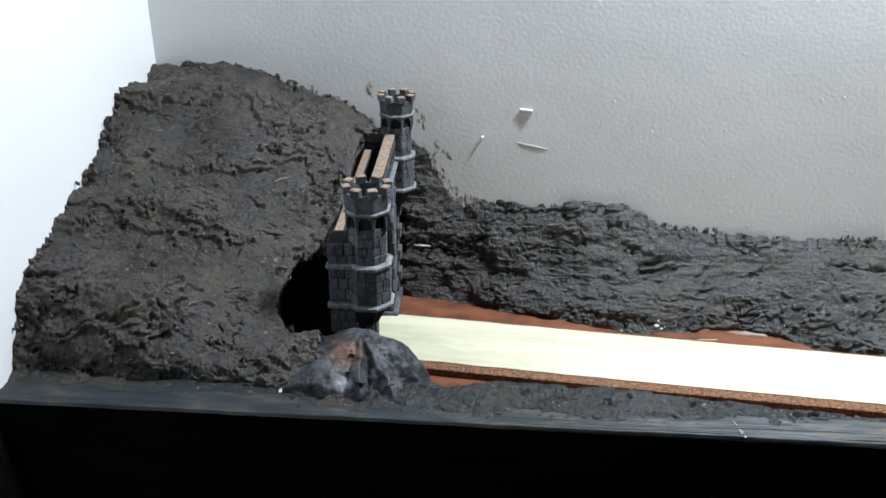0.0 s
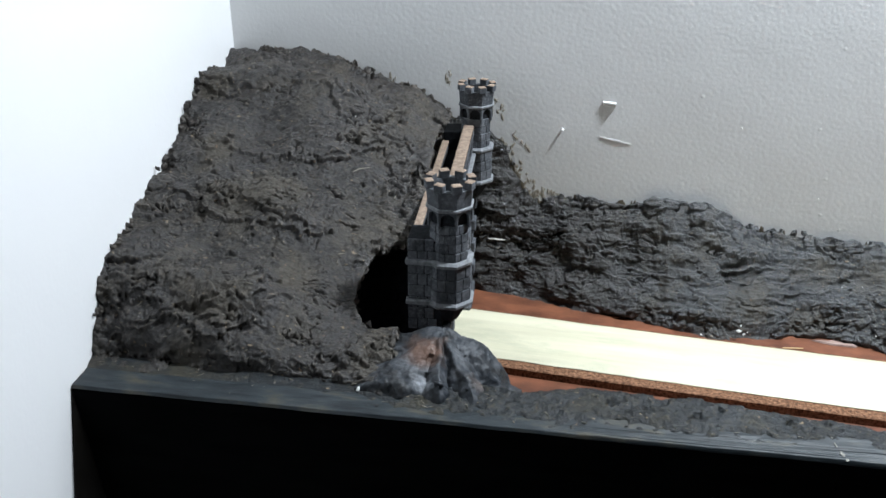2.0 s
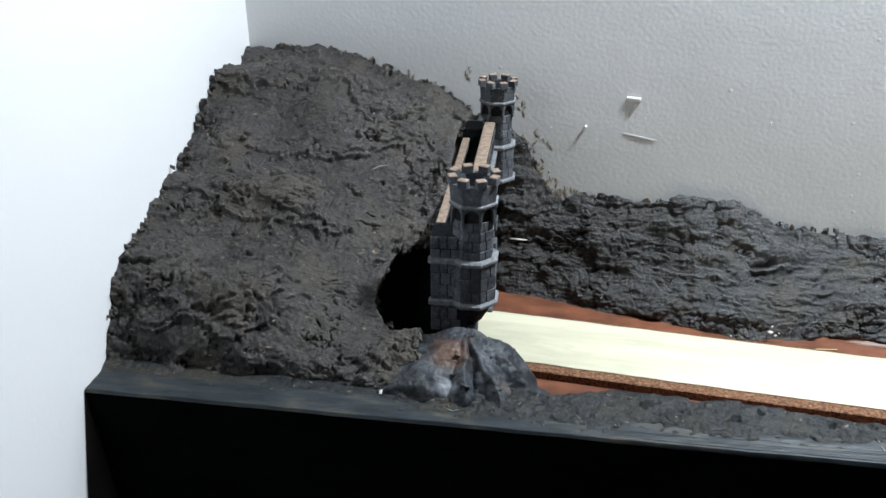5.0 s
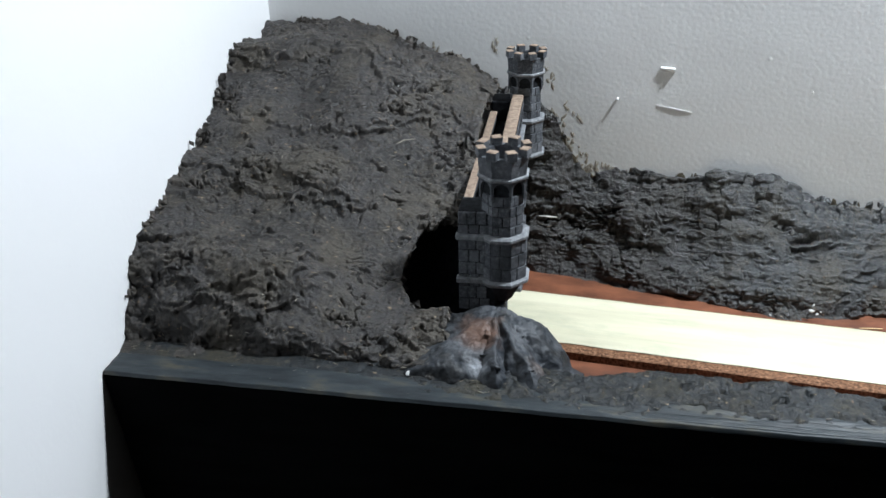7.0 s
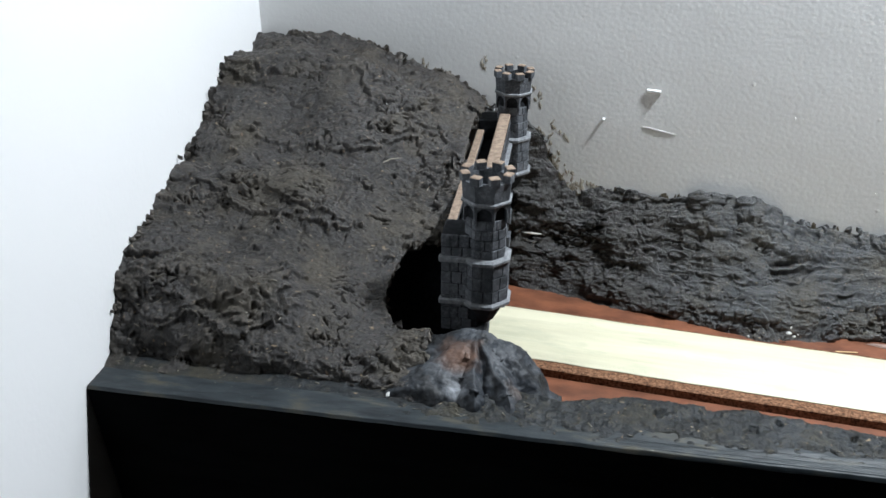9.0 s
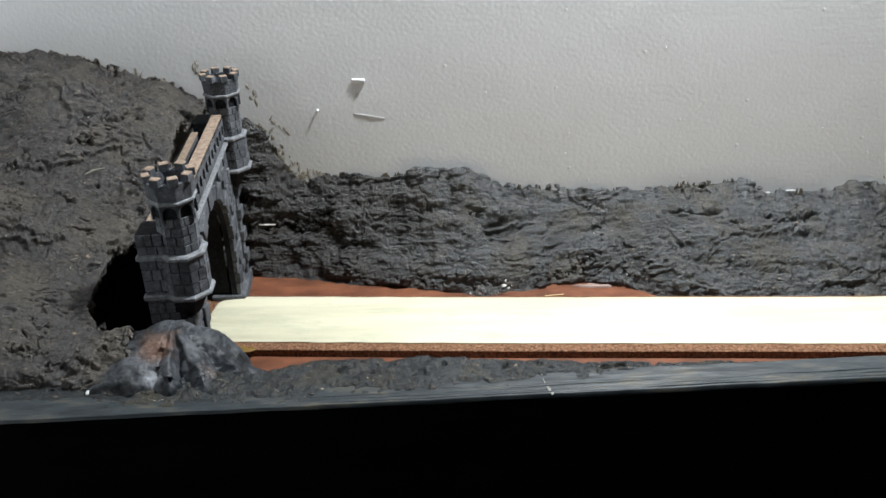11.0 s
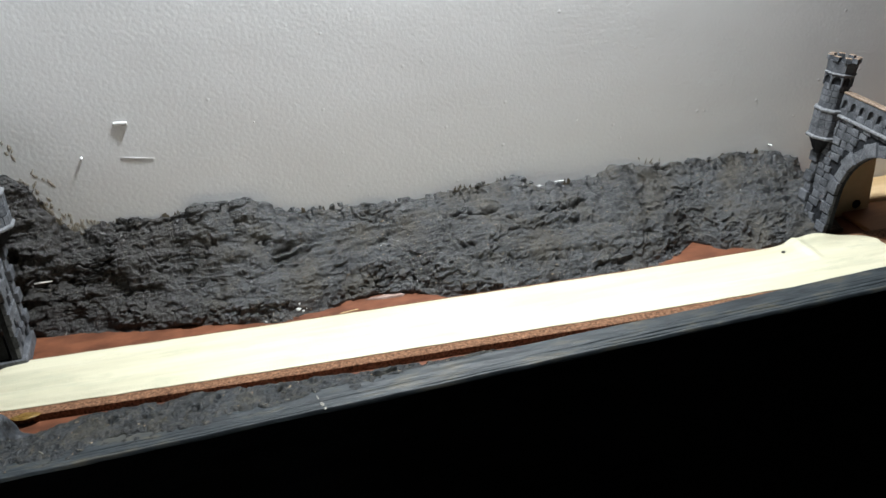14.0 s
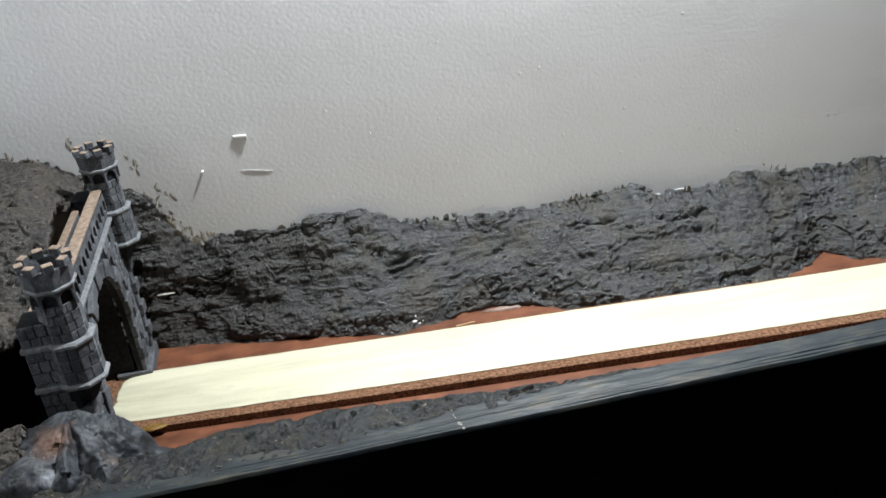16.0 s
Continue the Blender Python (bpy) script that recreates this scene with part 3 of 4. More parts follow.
def rock_surface(u, v):
    """Sharp folds that fan out from the top."""
    x = -0.080 + 0.080 * u
    y = -0.0535 + 0.058 * v
    ax, ay = x + 0.0345, -(y + 0.016)
    far = np.hypot(ax, ay)
    bend = layers3(np.stack([x, y, 0 * x], -1).reshape(-1, 3), 60, 3).reshape(x.shape)
    turn = np.degrees(np.arctan2(ax, np.maximum(ay, 0.004 + 0.2 * np.abs(ax)))) + 5 * bend
    z = 0.0868 - np.interp(turn, FOLD_A, FOLD_DROP) * (far / 0.033) ** 1.15
    z -= 0.013 * step3(-0.018, 0.0, x) + 0.05 * step3(0.70, 1.0, v) + 0.010 * (1 - step3(0.0, 0.15, v))
    return np.stack([x, y, z], -1)


rock_mesh = relief_sheet(210, 150, rock_surface, lambda p, u, v: 0.0012 * layers3(p, 80, 3, 0.5) + 0.0006 * layers3(p, 230, 3, 0.6))
rock_ob = sheet_object("painted_rock", *rock_mesh, ROCK, 0.002)
tagged(rock_ob, "folded grey rock with rust and white paint washes", "rock")


# ---- castle gates ----
TURRET_V = 0.004
SPAN, FACE, BACK = 0.0725, 0.002, -0.0138
ARCH_HALF, SPRING, APEX = 0.044, 0.046, 0.088
LEVEL = {"tip": 0.068, "rim": 0.0815, "waist": 0.1015, "corbel": 0.1180, "neck": 0.1275, "crown": 0.1362, "top": 0.1395}


def arch_point(a, grow=0.0):
    """A point of the arch's curve; a runs from 0 (right spring) to pi."""
    return (ARCH_HALF + grow) * math.cos(a), SPRING + (APEX - SPRING + grow) * math.sin(a)


def gate_wall():
    """The wall with its arched opening, from face to back."""
    bm = bmesh.new()
    outer, inner = [], []
    steps = 24
    w, top_z = 0.0745, 0.0995
    inner = [(ARCH_HALF, 0.0)] + [arch_point(math.pi * k / steps) for k in range(steps + 1)] + [(-ARCH_HALF, 0.0)]
    for u, z in inner:
        if z <= SPRING + 1e-6:
            outer.append((math.copysign(w, u), z))
        else:
            k = max(abs(u) / w, (z - SPRING) / (top_z - SPRING))
            outer.append((u / k, SPRING + (z - SPRING) / k))
    layers = []
    for v in (FACE, -0.0022):
        layers.append(([bm.verts.new((u, v, z)) for u, z in outer], [bm.verts.new((u, v, z)) for u, z in inner]))
    (fo, fi), (bo, bi) = layers
    for k in range(len(inner) - 1):
        bm.faces.new((fo[k], fi[k], fi[k + 1], fo[k + 1]))
        bm.faces.new((bo[k], bo[k + 1], bi[k + 1], bi[k]))
        bm.faces.new((fi[k], bi[k], bi[k + 1], fi[k + 1]))
        bm.faces.new((fo[k], fo[k + 1], bo[k + 1], bo[k]))
    bm.faces.new((fo[0], bo[0], bi[0], fi[0]))
    bm.faces.new((fo[-1], fi[-1], bi[-1], bo[-1]))
    bmesh.ops.recalc_face_normals(bm, faces=bm.faces)
    return bm


def quad_block(corners, v0, v1, shrink=0.0004):
    """A stone from four (u, z) corners, between two depths, with a worn front rim."""
    bm = bmesh.new()
    cu, cz = sum(c[0] for c in corners) / 4, sum(c[1] for c in corners) / 4
    rings = []
    for v, s in ((v0, shrink * 0.5), (v1 - 0.0004, shrink * 0.5), (v1, shrink * 2)):
        ring = []
        for u, z in corners:
            d = math.hypot(u - cu, z - cz) or 1
            ring.append(bm.verts.new((u - (u - cu) / d * s, v, z - (z - cz) / d * s)))
        rings.append(ring)
    for a, b in zip(rings, rings[1:]):
        for k in range(4):
            bm.faces.new((a[k], a[(k + 1) % 4], b[(k + 1) % 4], b[k]))
    bm.faces.new(rings[-1])
    bmesh.ops.recalc_face_normals(bm, faces=bm.faces)
    return bm


def turret_radius(z):
    return 0.0086 if z > LEVEL["corbel"] else 0.0080 if z > LEVEL["waist"] else 0.0090


def turret(gate, cu):
    side, twist = 8, math.pi / 8
    body = bmesh.new()
    L = LEVEL
    lathe(body, [(0.0015, L["tip"]), (0.0042, L["tip"] + 0.003), (0.0074, L["rim"] - 0.004), (0.0094, L["rim"])], side, cu, TURRET_V, twist)
    lathe(body, [(0.0092, L["rim"]), (0.0092, L["waist"])], side, cu, TURRET_V, twist)
    lathe(body, [(0.0077, L["waist"]), (0.0077, L["neck"])], side, cu, TURRET_V, twist)
    ob = part("turret", body, MORTAR, gate, "octagonal corner turret on a tapering corbel")
    for z, r, h in ((L["rim"], 0.0112, 0.0016), (L["waist"], 0.0107, 0.0016), (L["neck"], 0.0101, 0.0012)):
        b = bmesh.new()
        lathe(b, [(r - 0.0006, z - h * 0.8), (r, z - h * 0.3), (r, z + h * 0.3), (r - 0.0012, z + h * 0.8)], side, cu, TURRET_V, twist)
        part("band", b, RIM, ob, "pale worn string course")
    # hollow crown
    b = bmesh.new()
    prof = [(0.0093, L["neck"] + 0.0008), (0.0100, L["crown"]), (0.0076, L["crown"]), (0.0074, L["neck"] + 0.001)]
    lathe(b, prof, side, cu, TURRET_V, twist, False)
    lathe(b, [(0.0075, L["neck"] + 0.0012), (0.0001, L["neck"] + 0.0012)], side, cu, TURRET_V, twist, False)
    bmesh.ops.recalc_face_normals(b, faces=b.faces)
    part("crown", b, STONE, ob)
    for k in range(side):
        a = 2 * math.pi * k / side + twist
        m = Matrix.Translation((cu, TURRET_V, 0)) @ Matrix.Rotation(a, 4, "Z")
        piece = part("merlon", box_bm((0.0070, -0.0020, L["crown"] - 0.0006), (0.0103, 0.0020, L["top"]), 0.0003, m), STONE, ob, "merlon with a tan dry-brushed top")
        piece.data.materials.append(TAN_TOP)
        for p in piece.data.polygons:
            p.material_index = 1 if p.normal.z > 0.3 else 0
    # small arches under the crown: piers and round heads
    for k in range(side):
        a = 2 * math.pi * (k + 0.5) / side + twist
        m = Matrix.Translation((cu, TURRET_V, 0)) @ Matrix.Rotation(a, 4, "Z")
        b = bmesh.new()
        apo, half, n = 0.0086, 0.0037, 8
        z0, z1, rad = L["corbel"] + 0.0004, L["neck"] - 0.0008, 0.0028
        zc = z1 - 0.0036
        inner = [(-rad, z0)] + [(-rad * math.cos(math.pi * q / n), zc + rad * math.sin(math.pi * q / n)) for q in range(n + 1)] + [(rad, z0)]
        outer = [(-half, z0)] + [(-half + 2 * half * q / n, z1) for q in range(n + 1)] + [(half, z0)]
        f = [[b.verts.new((x, y, z)) for y, z in line] for x, line in ((apo, outer), (apo, inner), (apo - 0.0014, inner))]
        for q in range(len(inner) - 1):
            b.faces.new((f[0][q], f[0][q + 1], f[1][q + 1], f[1][q]))
            b.faces.new((f[1][q], f[1][q + 1], f[2][q + 1], f[2][q]))
        bmesh.ops.transform(b, matrix=m, verts=b.verts)
        bmesh.ops.recalc_face_normals(b, faces=b.faces)
        part("arcade_arch", b, STONE, ob)
    # courses of blocks
    rnd = random.Random(int(cu * 1e4) + 7)
    for z0, z1, rows, r in ((L["rim"] + 0.001, L["waist"] - 0.001, 3, 0.0097), (L["waist"] + 0.001, L["corbel"] + 0.002, 4, 0.0082)):
        apo = r * math.cos(math.pi / side)
        half = r * math.sin(math.pi / side)
        for row in range(rows):
            za, zb = z0 + (z1 - z0) * row / rows, z0 + (z1 - z0) * (row + 1) / rows
            for k in range(side):
                a = 2 * math.pi * (k + 0.5) / side + twist
                m = Matrix.Translation((cu, TURRET_V, 0)) @ Matrix.Rotation(a, 4, "Z") @ Matrix.Rotation(-math.pi / 2, 4, "Z")
                cut = rnd.uniform(-0.45, 0.45) * half
                for c0, c1 in ((-half, cut), (cut, half)):
                    b = quad_block([(c0, za), (c1, za), (c1, zb), (c0, zb)], apo - 0.001, apo + rnd.uniform(0.0, 0.0003), 0.00022)
                    bmesh.ops.transform(b, matrix=m, verts=b.verts)
                    part("block", b, STONE, ob)
    for piece in [ob, *ob.children]:
        for v in piece.data.vertices:
            v.co.x, v.co.y = cu + (v.co.x - cu) * 1.08, TURRET_V + (v.co.y - TURRET_V) * 1.08
    return ob


def castle_gate():
    gate = new("castle_gate")
    tagged(gate, "grey cast model castle gate with two turrets and an arch", "castle gate", "castle gates at the track's ends")
    part("wall", gate_wall(), MORTAR, gate)
    rnd = random.Random(5)
    # arch stones and jambs
    n = 13
    for k in range(n):
        a0, a1 = math.pi * k / n + 0.006, math.pi * (k + 1) / n - 0.006
        ring = 0.0098 if k % 2 == 0 else 0.0080
        corners = [arch_point(a0, -0.0003), arch_point(a0, ring), arch_point(a1, ring), arch_point(a1, -0.0003)]
        part("voussoir", quad_block(corners, FACE - 0.001, FACE + (0.0024 if k % 2 == 0 else 0.0016)), STONE, gate)
    for s in (-1, 1):
        for row in range(5):
            z0, z1 = 0.0085 + row * 0.0075, 0.0085 + (row + 1) * 0.0075 - 0.0003
            wide = 0.0105 if row % 2 else 0.0075
            a, b = sorted((s * (ARCH_HALF - 0.0003), s * (ARCH_HALF + wide)))
            part("jamb_stone", quad_block([(a, z0), (b, z0), (b, z1), (a, z1)], FACE - 0.001, FACE + (0.0022 if row % 2 else 0.0014)), STONE, gate)
        a, b = sorted((s * (ARCH_HALF - 0.001), s * 0.0775))
        part("plinth", box_bm((a, BACK - 0.001, 0.0), (b, FACE + 0.0038, 0.008), 0.0008), STONE, gate)
        # end pilaster under the turret
        for row in range(8):
            z0 = 0.008 + row * 0.0076
            out = 0.0016 if row % 2 else 0.0
            a, b = sorted((s * 0.0705, s * (0.0775 + out)))
            part("quoin", box_bm((a, -0.0055 - out, z0), (b, FACE + 0.002 + out, z0 + 0.0073), 0.0005), STONE, gate)
        # end block behind the turret
        a, b = sorted((s * 0.064, s * 0.0785))
        part("end_block", box_bm((a, BACK, 0.066), (b, 0.002, 0.1125), 0.0006), MORTAR, gate)
        for row in range(8):
            z0 = 0.067 + row * 0.0057
            for c in range(3):
                v0 = BACK + 0.0002 + c * 0.0044 - (0.0014 if row % 2 and c else 0)
                a, b = sorted((s * 0.0775, s * 0.0791))
                part("end_stone", box_bm((a, v0, z0), (b, v0 + 0.0041, z0 + 0.0054), 0.0003), STONE, gate)
        for z in (LEVEL["rim"], LEVEL["waist"]):
            a, b = sorted((s * 0.077, s * 0.0805))
            part("end_band", box_bm((a, BACK - 0.0008, z - 0.0012), (b, -0.001, z + 0.0012), 0.0004), RIM, gate)
    # rubble
    z = 0.0085
    while z < 0.0985:
        h = rnd.uniform(0.0046, 0.0062)
        u = -0.0705 + rnd.uniform(0, 0.003)
        while u < 0.0695:
            w = min(rnd.uniform(0.0055, 0.0105), 0.0705 - u)
            z1 = min(z + h, 0.0993)
            k = 1.0
            for cu, cz in ((u, z), (u + w, z), (u, z1), (u + w, z1), (u + w / 2, z)):
                grow = 0.0085
                inside = abs(cu) < ARCH_HALF + grow if cz <= SPRING else (cu / (ARCH_HALF + grow)) ** 2 + ((cz - SPRING) / (APEX - SPRING + grow)) ** 2 < 1
                if inside:
                    k = 0.0
            if k and w > 0.003 and z1 - z > 0.002:
                j = lambda: rnd.uniform(-0.0004, 0.0004)
                part("rubble_stone", quad_block([(u + j(), z + j()), (u + w + j(), z + j()), (u + w + j(), z1 + j()), (u + j(), z1 + j())], FACE - 0.001, FACE + rnd.uniform(0.0008, 0.0018), 0.0006), STONE, gate)
            u += w
        z += h
    # cornice and parapets
    part("cornice", box_bm((-0.066, FACE - 0.001, 0.0985), (0.066, FACE + 0.0032, 0.1005), 0.0005), RIM, gate, "pale cornice line")
    part("walkway", box_bm((-0.066, BACK + 0.001, 0.0985), (0.066, FACE - 0.001, 0.1015)), MORTAR, gate)
    b = bmesh.new()
    add_box(b, (-0.0655, -0.0022, 0.1), (0.0655, 0.0012, 0.1147))
    part("parapet", b, STONE, gate)
    part("parapet_cap", box_bm((-0.0655, -0.0026, 0.1147), (0.0655, 0.0034, 0.1165), 0.0005), TAN_TOP, gate, "tan dry-brushed parapet top")
    part("rear_parapet", box_bm((-0.06, BACK, 0.0985), (0.06, BACK + 0.003, 0.1070), 0.0003), STONE, gate)
    part("rear_cap", box_bm((-0.06, BACK - 0.0006, 0.1070), (0.06, BACK + 0.0034, 0.1084), 0.0004), TAN_TOP, gate, "tan dry-brushed rear parapet top")
    # blind arcade of the parapet
    count, n = 14, 6
    pitch = 0.128 / count
    for k in range(count):
        c = -0.064 + pitch * (k + 0.5)
        b = bmesh.new()
        half, rad = pitch / 2 - 0.0001, 0.0027
        z0, z1, zc = 0.1050, 0.1146, 0.1088
        inner = [(c - rad, z0)] + [(c - rad * math.cos(math.pi * q / n), zc + rad * math.sin(math.pi * q / n)) for q in range(n + 1)] + [(c + rad, z0)]
        outer = [(c - half, z0)] + [(c - half + 2 * half * q / n, z1) for q in range(n + 1)] + [(c + half, z0)]
        f = [[b.verts.new((u, v, z)) for u, z in line] for v, line in ((FACE + 0.0016, outer), (FACE + 0.0016, inner), (FACE - 0.001, inner))]
        for q in range(len(inner) - 1):
            b.faces.new((f[0][q], f[0][q + 1], f[1][q + 1], f[1][q]))
            b.faces.new((f[1][q], f[1][q + 1], f[2][q + 1], f[2][q]))
        bmesh.ops.recalc_face_normals(b, faces=b.faces)
        part("parapet_arch", b, STONE, gate)
        part("parapet_stone", box_bm((c - half, FACE - 0.001, 0.1005), (c + half, FACE + 0.0012, 0.1050), 0.0004), STONE, gate)
    turret(gate, SPAN)
    turret(gate, -SPAN)
    return gate


gate_one = castle_gate()
gate_one.matrix_basis = pose(-0.0475, 0.093, 0, 0, 0, -85.6)
gate_two = copy_thing(gate_one, pose(0.4675, 0.086, -0.0085, 0, 8.6, 0) @ pose(0, 0, 0, 0, 0, 90) @ Matrix.Scale(0.93, 4))

# dark box added behind the first gate so that its arch shows black
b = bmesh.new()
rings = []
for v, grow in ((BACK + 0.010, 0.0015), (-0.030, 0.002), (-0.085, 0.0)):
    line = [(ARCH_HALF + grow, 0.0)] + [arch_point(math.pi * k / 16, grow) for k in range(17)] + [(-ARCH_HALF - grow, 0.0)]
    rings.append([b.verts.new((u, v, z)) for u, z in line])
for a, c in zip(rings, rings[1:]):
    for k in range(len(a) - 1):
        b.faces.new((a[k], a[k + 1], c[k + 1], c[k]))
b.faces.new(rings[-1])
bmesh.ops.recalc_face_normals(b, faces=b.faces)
tunnel = thing("tunnel_lining", b, MORTAR, "dark grey box added as backing for the tunnel behind the gate", "tunnel")
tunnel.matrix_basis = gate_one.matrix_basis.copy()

# ---- behind the far gate ----
panel = new("cream_panel")
tagged(panel, "cream card panel standing behind the grey gate", "panel")
part("card", box_bm((0.490, 0.157, 0.0), (0.5240, 0.161, 0.072), 0.0006), CARD, panel)
b = bmesh.new()
lathe(b, [(0.0034, 0.1594), (0.0030, 0.1588)], 12, 0, 0)
bmesh.ops.transform(b, matrix=pose(0.5125, 0.3152, 0.009, 90, 0, 0) @ pose(0, 0, 0), verts=b.verts)
part("dark_hole", b, MORTAR, panel, "dark round hole near the foot")
thing("pine_batten", box_bm((0.5250, 0.166, 0.0), (0.80, 0.199, 0.006), 0.0008), RAW_WOOD, "pale pine batten lying against the wall", "batten")
thing("stained_plank", box_bm((0.503, 0.10, 0.0), (0.80, 0.165, 0.0035), 0.0006), STAINED, "orange-brown stained plank behind the far gate", "plank")

# ---- marks on the back wall ----
b = bmesh.new()
rows = []
for k, (x, z, out) in enumerate(((-0.0042, 0.0, 0.0010), (0.0036, -0.0004, 0.0019))):
    rows.append([b.verts.new((x, -o, z + dz)) for o, dz in ((0, 0.0006), (out, 0.0002), (out, -0.0008), (0, -0.0022))])
b.faces.new(rows[0]), b.faces.new(rows[1][::-1])
for k in range(4):
    b.faces.new((rows[0][k], rows[1][k], rows[1][(k + 1) % 4], rows[0][(k + 1) % 4]))
bmesh.ops.recalc_face_normals(b, faces=b.faces)
flap = thing("paint_flap", b, PAINT_BACK, "torn flap of wall paint standing off the wall", "paint flap")
flap.matrix_basis = pose(0.027, WALL_Y, 0.1225)
verts, faces = sheet(30, 7, lambda i, j: (0.0205 * (i / 29 - 0.5), -0.0005 * math.sin(math.pi * i / 29) ** 0.4 * abs(math.cos(math.pi * j / 6)) - 0.00002 + (0.0006 if j in (0, 6) else 0), 0.0011 * (j / 6 - 0.5)))
crease = sheet_object("paint_crease", verts, faces, PAINT_BACK)
tagged(crease, "long raised crease in the wall paint", "paint crease")
crease.matrix_basis = pose(0.032, WALL_Y, 0.0987, 0, 10, 0)
b = bmesh.new()
bmesh.ops.create_icosphere(b, subdivisions=2, radius=0.0009, matrix=Matrix.Diagonal((0.9, 2.0, 0.9, 1)))
nib = thing("paint_nib", b, PAINT_BACK, "small sharp nib of paint on the wall", "paint nib", smooth_faces=True)
nib.matrix_basis = pose(0.0, WALL_Y - 0.0008, 0.1035)

# ---- smears, straw and scraps ----
SMEAR = mottled("dark_paint_smear", (0.06, 0.048, 0.030), (0.16, 0.135, 0.095), 500, 0.8, 0.2)


def crest_z(x):
    return interp(x, TOP_X, TOP_H) if x > -0.06 else 0.141 + interp(x, BACK_X, BACK_Z)


def smear_band():
    """Brush marks that run up the wall from the plaster's edge, ragged and broken."""
    xs = np.arange(-0.192, 0.475, 0.00035)
    line = np.stack([xs, 0 * xs, 0 * xs], -1)
    cloud = step3(-0.05, 0.45, layers3(line, 55, 3))
    bristle = step3(-0.2, 0.5, layers3(line + 3.0, 420, 3, 0.7))
    near = np.exp(-((xs + 0.024) / 0.014) ** 2)
    tall = -0.001 + (0.0042 * cloud + 0.005 * near) * (0.1 + 0.9 * bristle)
    lean = 0.0012 * layers3(line + 5.0, 120, 2)
    verts, faces = [], []
    for k, x in enumerate(xs):
        z = crest_z(float(x)) - 0.002
        verts += [(x, WALL_Y - 0.0002, z), (x + lean[k] * 0.4, WALL_Y - 0.00035, z + 0.6 * (tall[k] + 0.002)), (x + lean[k], WALL_Y - 0.00015, z + tall[k] + 0.002)]
        if k:
            a, b = 3 * k - 3, 3 * k
            faces += [(a, b, b + 1, a + 1), (a + 1, b + 1, b + 2, a + 2)]
    return verts, faces


band = sheet_object("paint_smears", *smear_band(), SMEAR, 0, False)
tagged(band, "dark brown brushed paint smears on the wall above the plaster", "paint smear", "", "stuff")


def spatter():
    rnd = random.Random(11)
    b = bmesh.new()
    for cx, cz, sx, sz, n in ((-0.030, 0.088, 0.004, 0.008, 14), (-0.040, 0.112, 0.002, 0.004, 5), (-0.012, 0.060, 0.006, 0.003, 14), (-0.026, 0.074, 0.003, 0.006, 14), (-0.019, 0.064, 0.003, 0.003, 12), (-0.008, 0.0605, 0.006, 0.002, 9), (-0.107, 0.1265, 0.004, 0.0025, 12), (-0.071, 0.131, 0.0015, 0.002, 6),  (0.372, 0.046, 0.006, 0.003, 5)):
        for k in range(n):
            x, z = cx + rnd.gauss(0, sx), cz + rnd.gauss(0, sz)
            w, h, lean = rnd.uniform(0.0006, 0.0021), rnd.uniform(0.0010, 0.0042), rnd.uniform(-0.5, 0.5)
            c = b.verts.new((x, WALL_Y - 0.0003, z))
            ring = []
            for q in range(9):
                a, r = 2 * math.pi * q / 9, rnd.uniform(0.35, 1.0)
                ring.append(b.verts.new((x + w * r * math.cos(a) + lean * h * r * math.sin(a), WALL_Y - 0.00006, z + h * r * math.sin(a))))
            for q in range(9):
                b.faces.new((c, ring[(q + 1) % 9], ring[q]))
    return b


THIN = mottled("thin_brown_smear", (0.20, 0.170, 0.125), (0.50, 0.47, 0.41), 700, 0.8, 0.2)
thing("paint_spatter", spatter(), THIN, "dark brown paint spatter dabbed on the wall", "paint smear", "stuff")


def straw(name, points, count, seed, label):
    rnd = random.Random(seed)
    b = bmesh.new()
    for k in range(count):
        p = Vector(points[rnd.randrange(len(points))])
        d = Vector((rnd.uniform(-1, 1), rnd.uniform(-0.5, 0.5), rnd.uniform(-0.3, 0.3))).normalized() * rnd.uniform(0.0003, 0.0014)
        n = Vector((0, -0.5, 0.85))
        side = d.cross(n).normalized() * rnd.uniform(0.00009, 0.00019)
        lift = n * 0.0002
        a = [b.verts.new(p + lift + q) for q in (d + side, d - side, d + lift, -d + side, -d - side, -d + lift)]
        for f in ((0, 1, 2), (3, 5, 4), (0, 2, 5, 3), (2, 1, 4, 5), (1, 0, 3, 4)):
            b.faces.new([a[i] for i in f])
    bmesh.ops.recalc_face_normals(b, faces=b.faces)
    tagged(thing(name, b, STRAW, label, "straw", "stuff"))


straw("hill_straw", [p for p, out in zip(hill_mesh[0], gap) if not out], 420, 21, "fine straw-coloured fibres stuck in the hill plaster")
straw("edge_straw", edge_mesh[0], 90, 23, "fine straw-coloured fibres stuck in the edge plaster")
straw("bank_straw", bank_mesh[0], 620, 22, "fine straw-coloured fibres stuck in the bank plaster")


def crumbs(name, places, material, seed, label):
    """Ragged lumps along the line where the plaster meets a wall."""
    rnd = random.Random(seed)
    b = bmesh.new()
    for x, y, z in places:
        r = rnd.uniform(0.0005, 0.0017)
        made = bmesh.ops.create_icosphere(b, subdivisions=1, radius=r, matrix=Matrix.Translation((x, y, z)) @ Matrix.Diagonal((rnd.uniform(0.7, 1.6), 0.6, rnd.uniform(0.7, 1.5), 1)))
        for v in made["verts"]:
            v.co += Vector((rnd.uniform(-1, 1), rnd.uniform(-0.6, 0.6), rnd.uniform(-1, 1))) * r * 0.75
    thing(name, b, material, label, "plaster", "stuff")


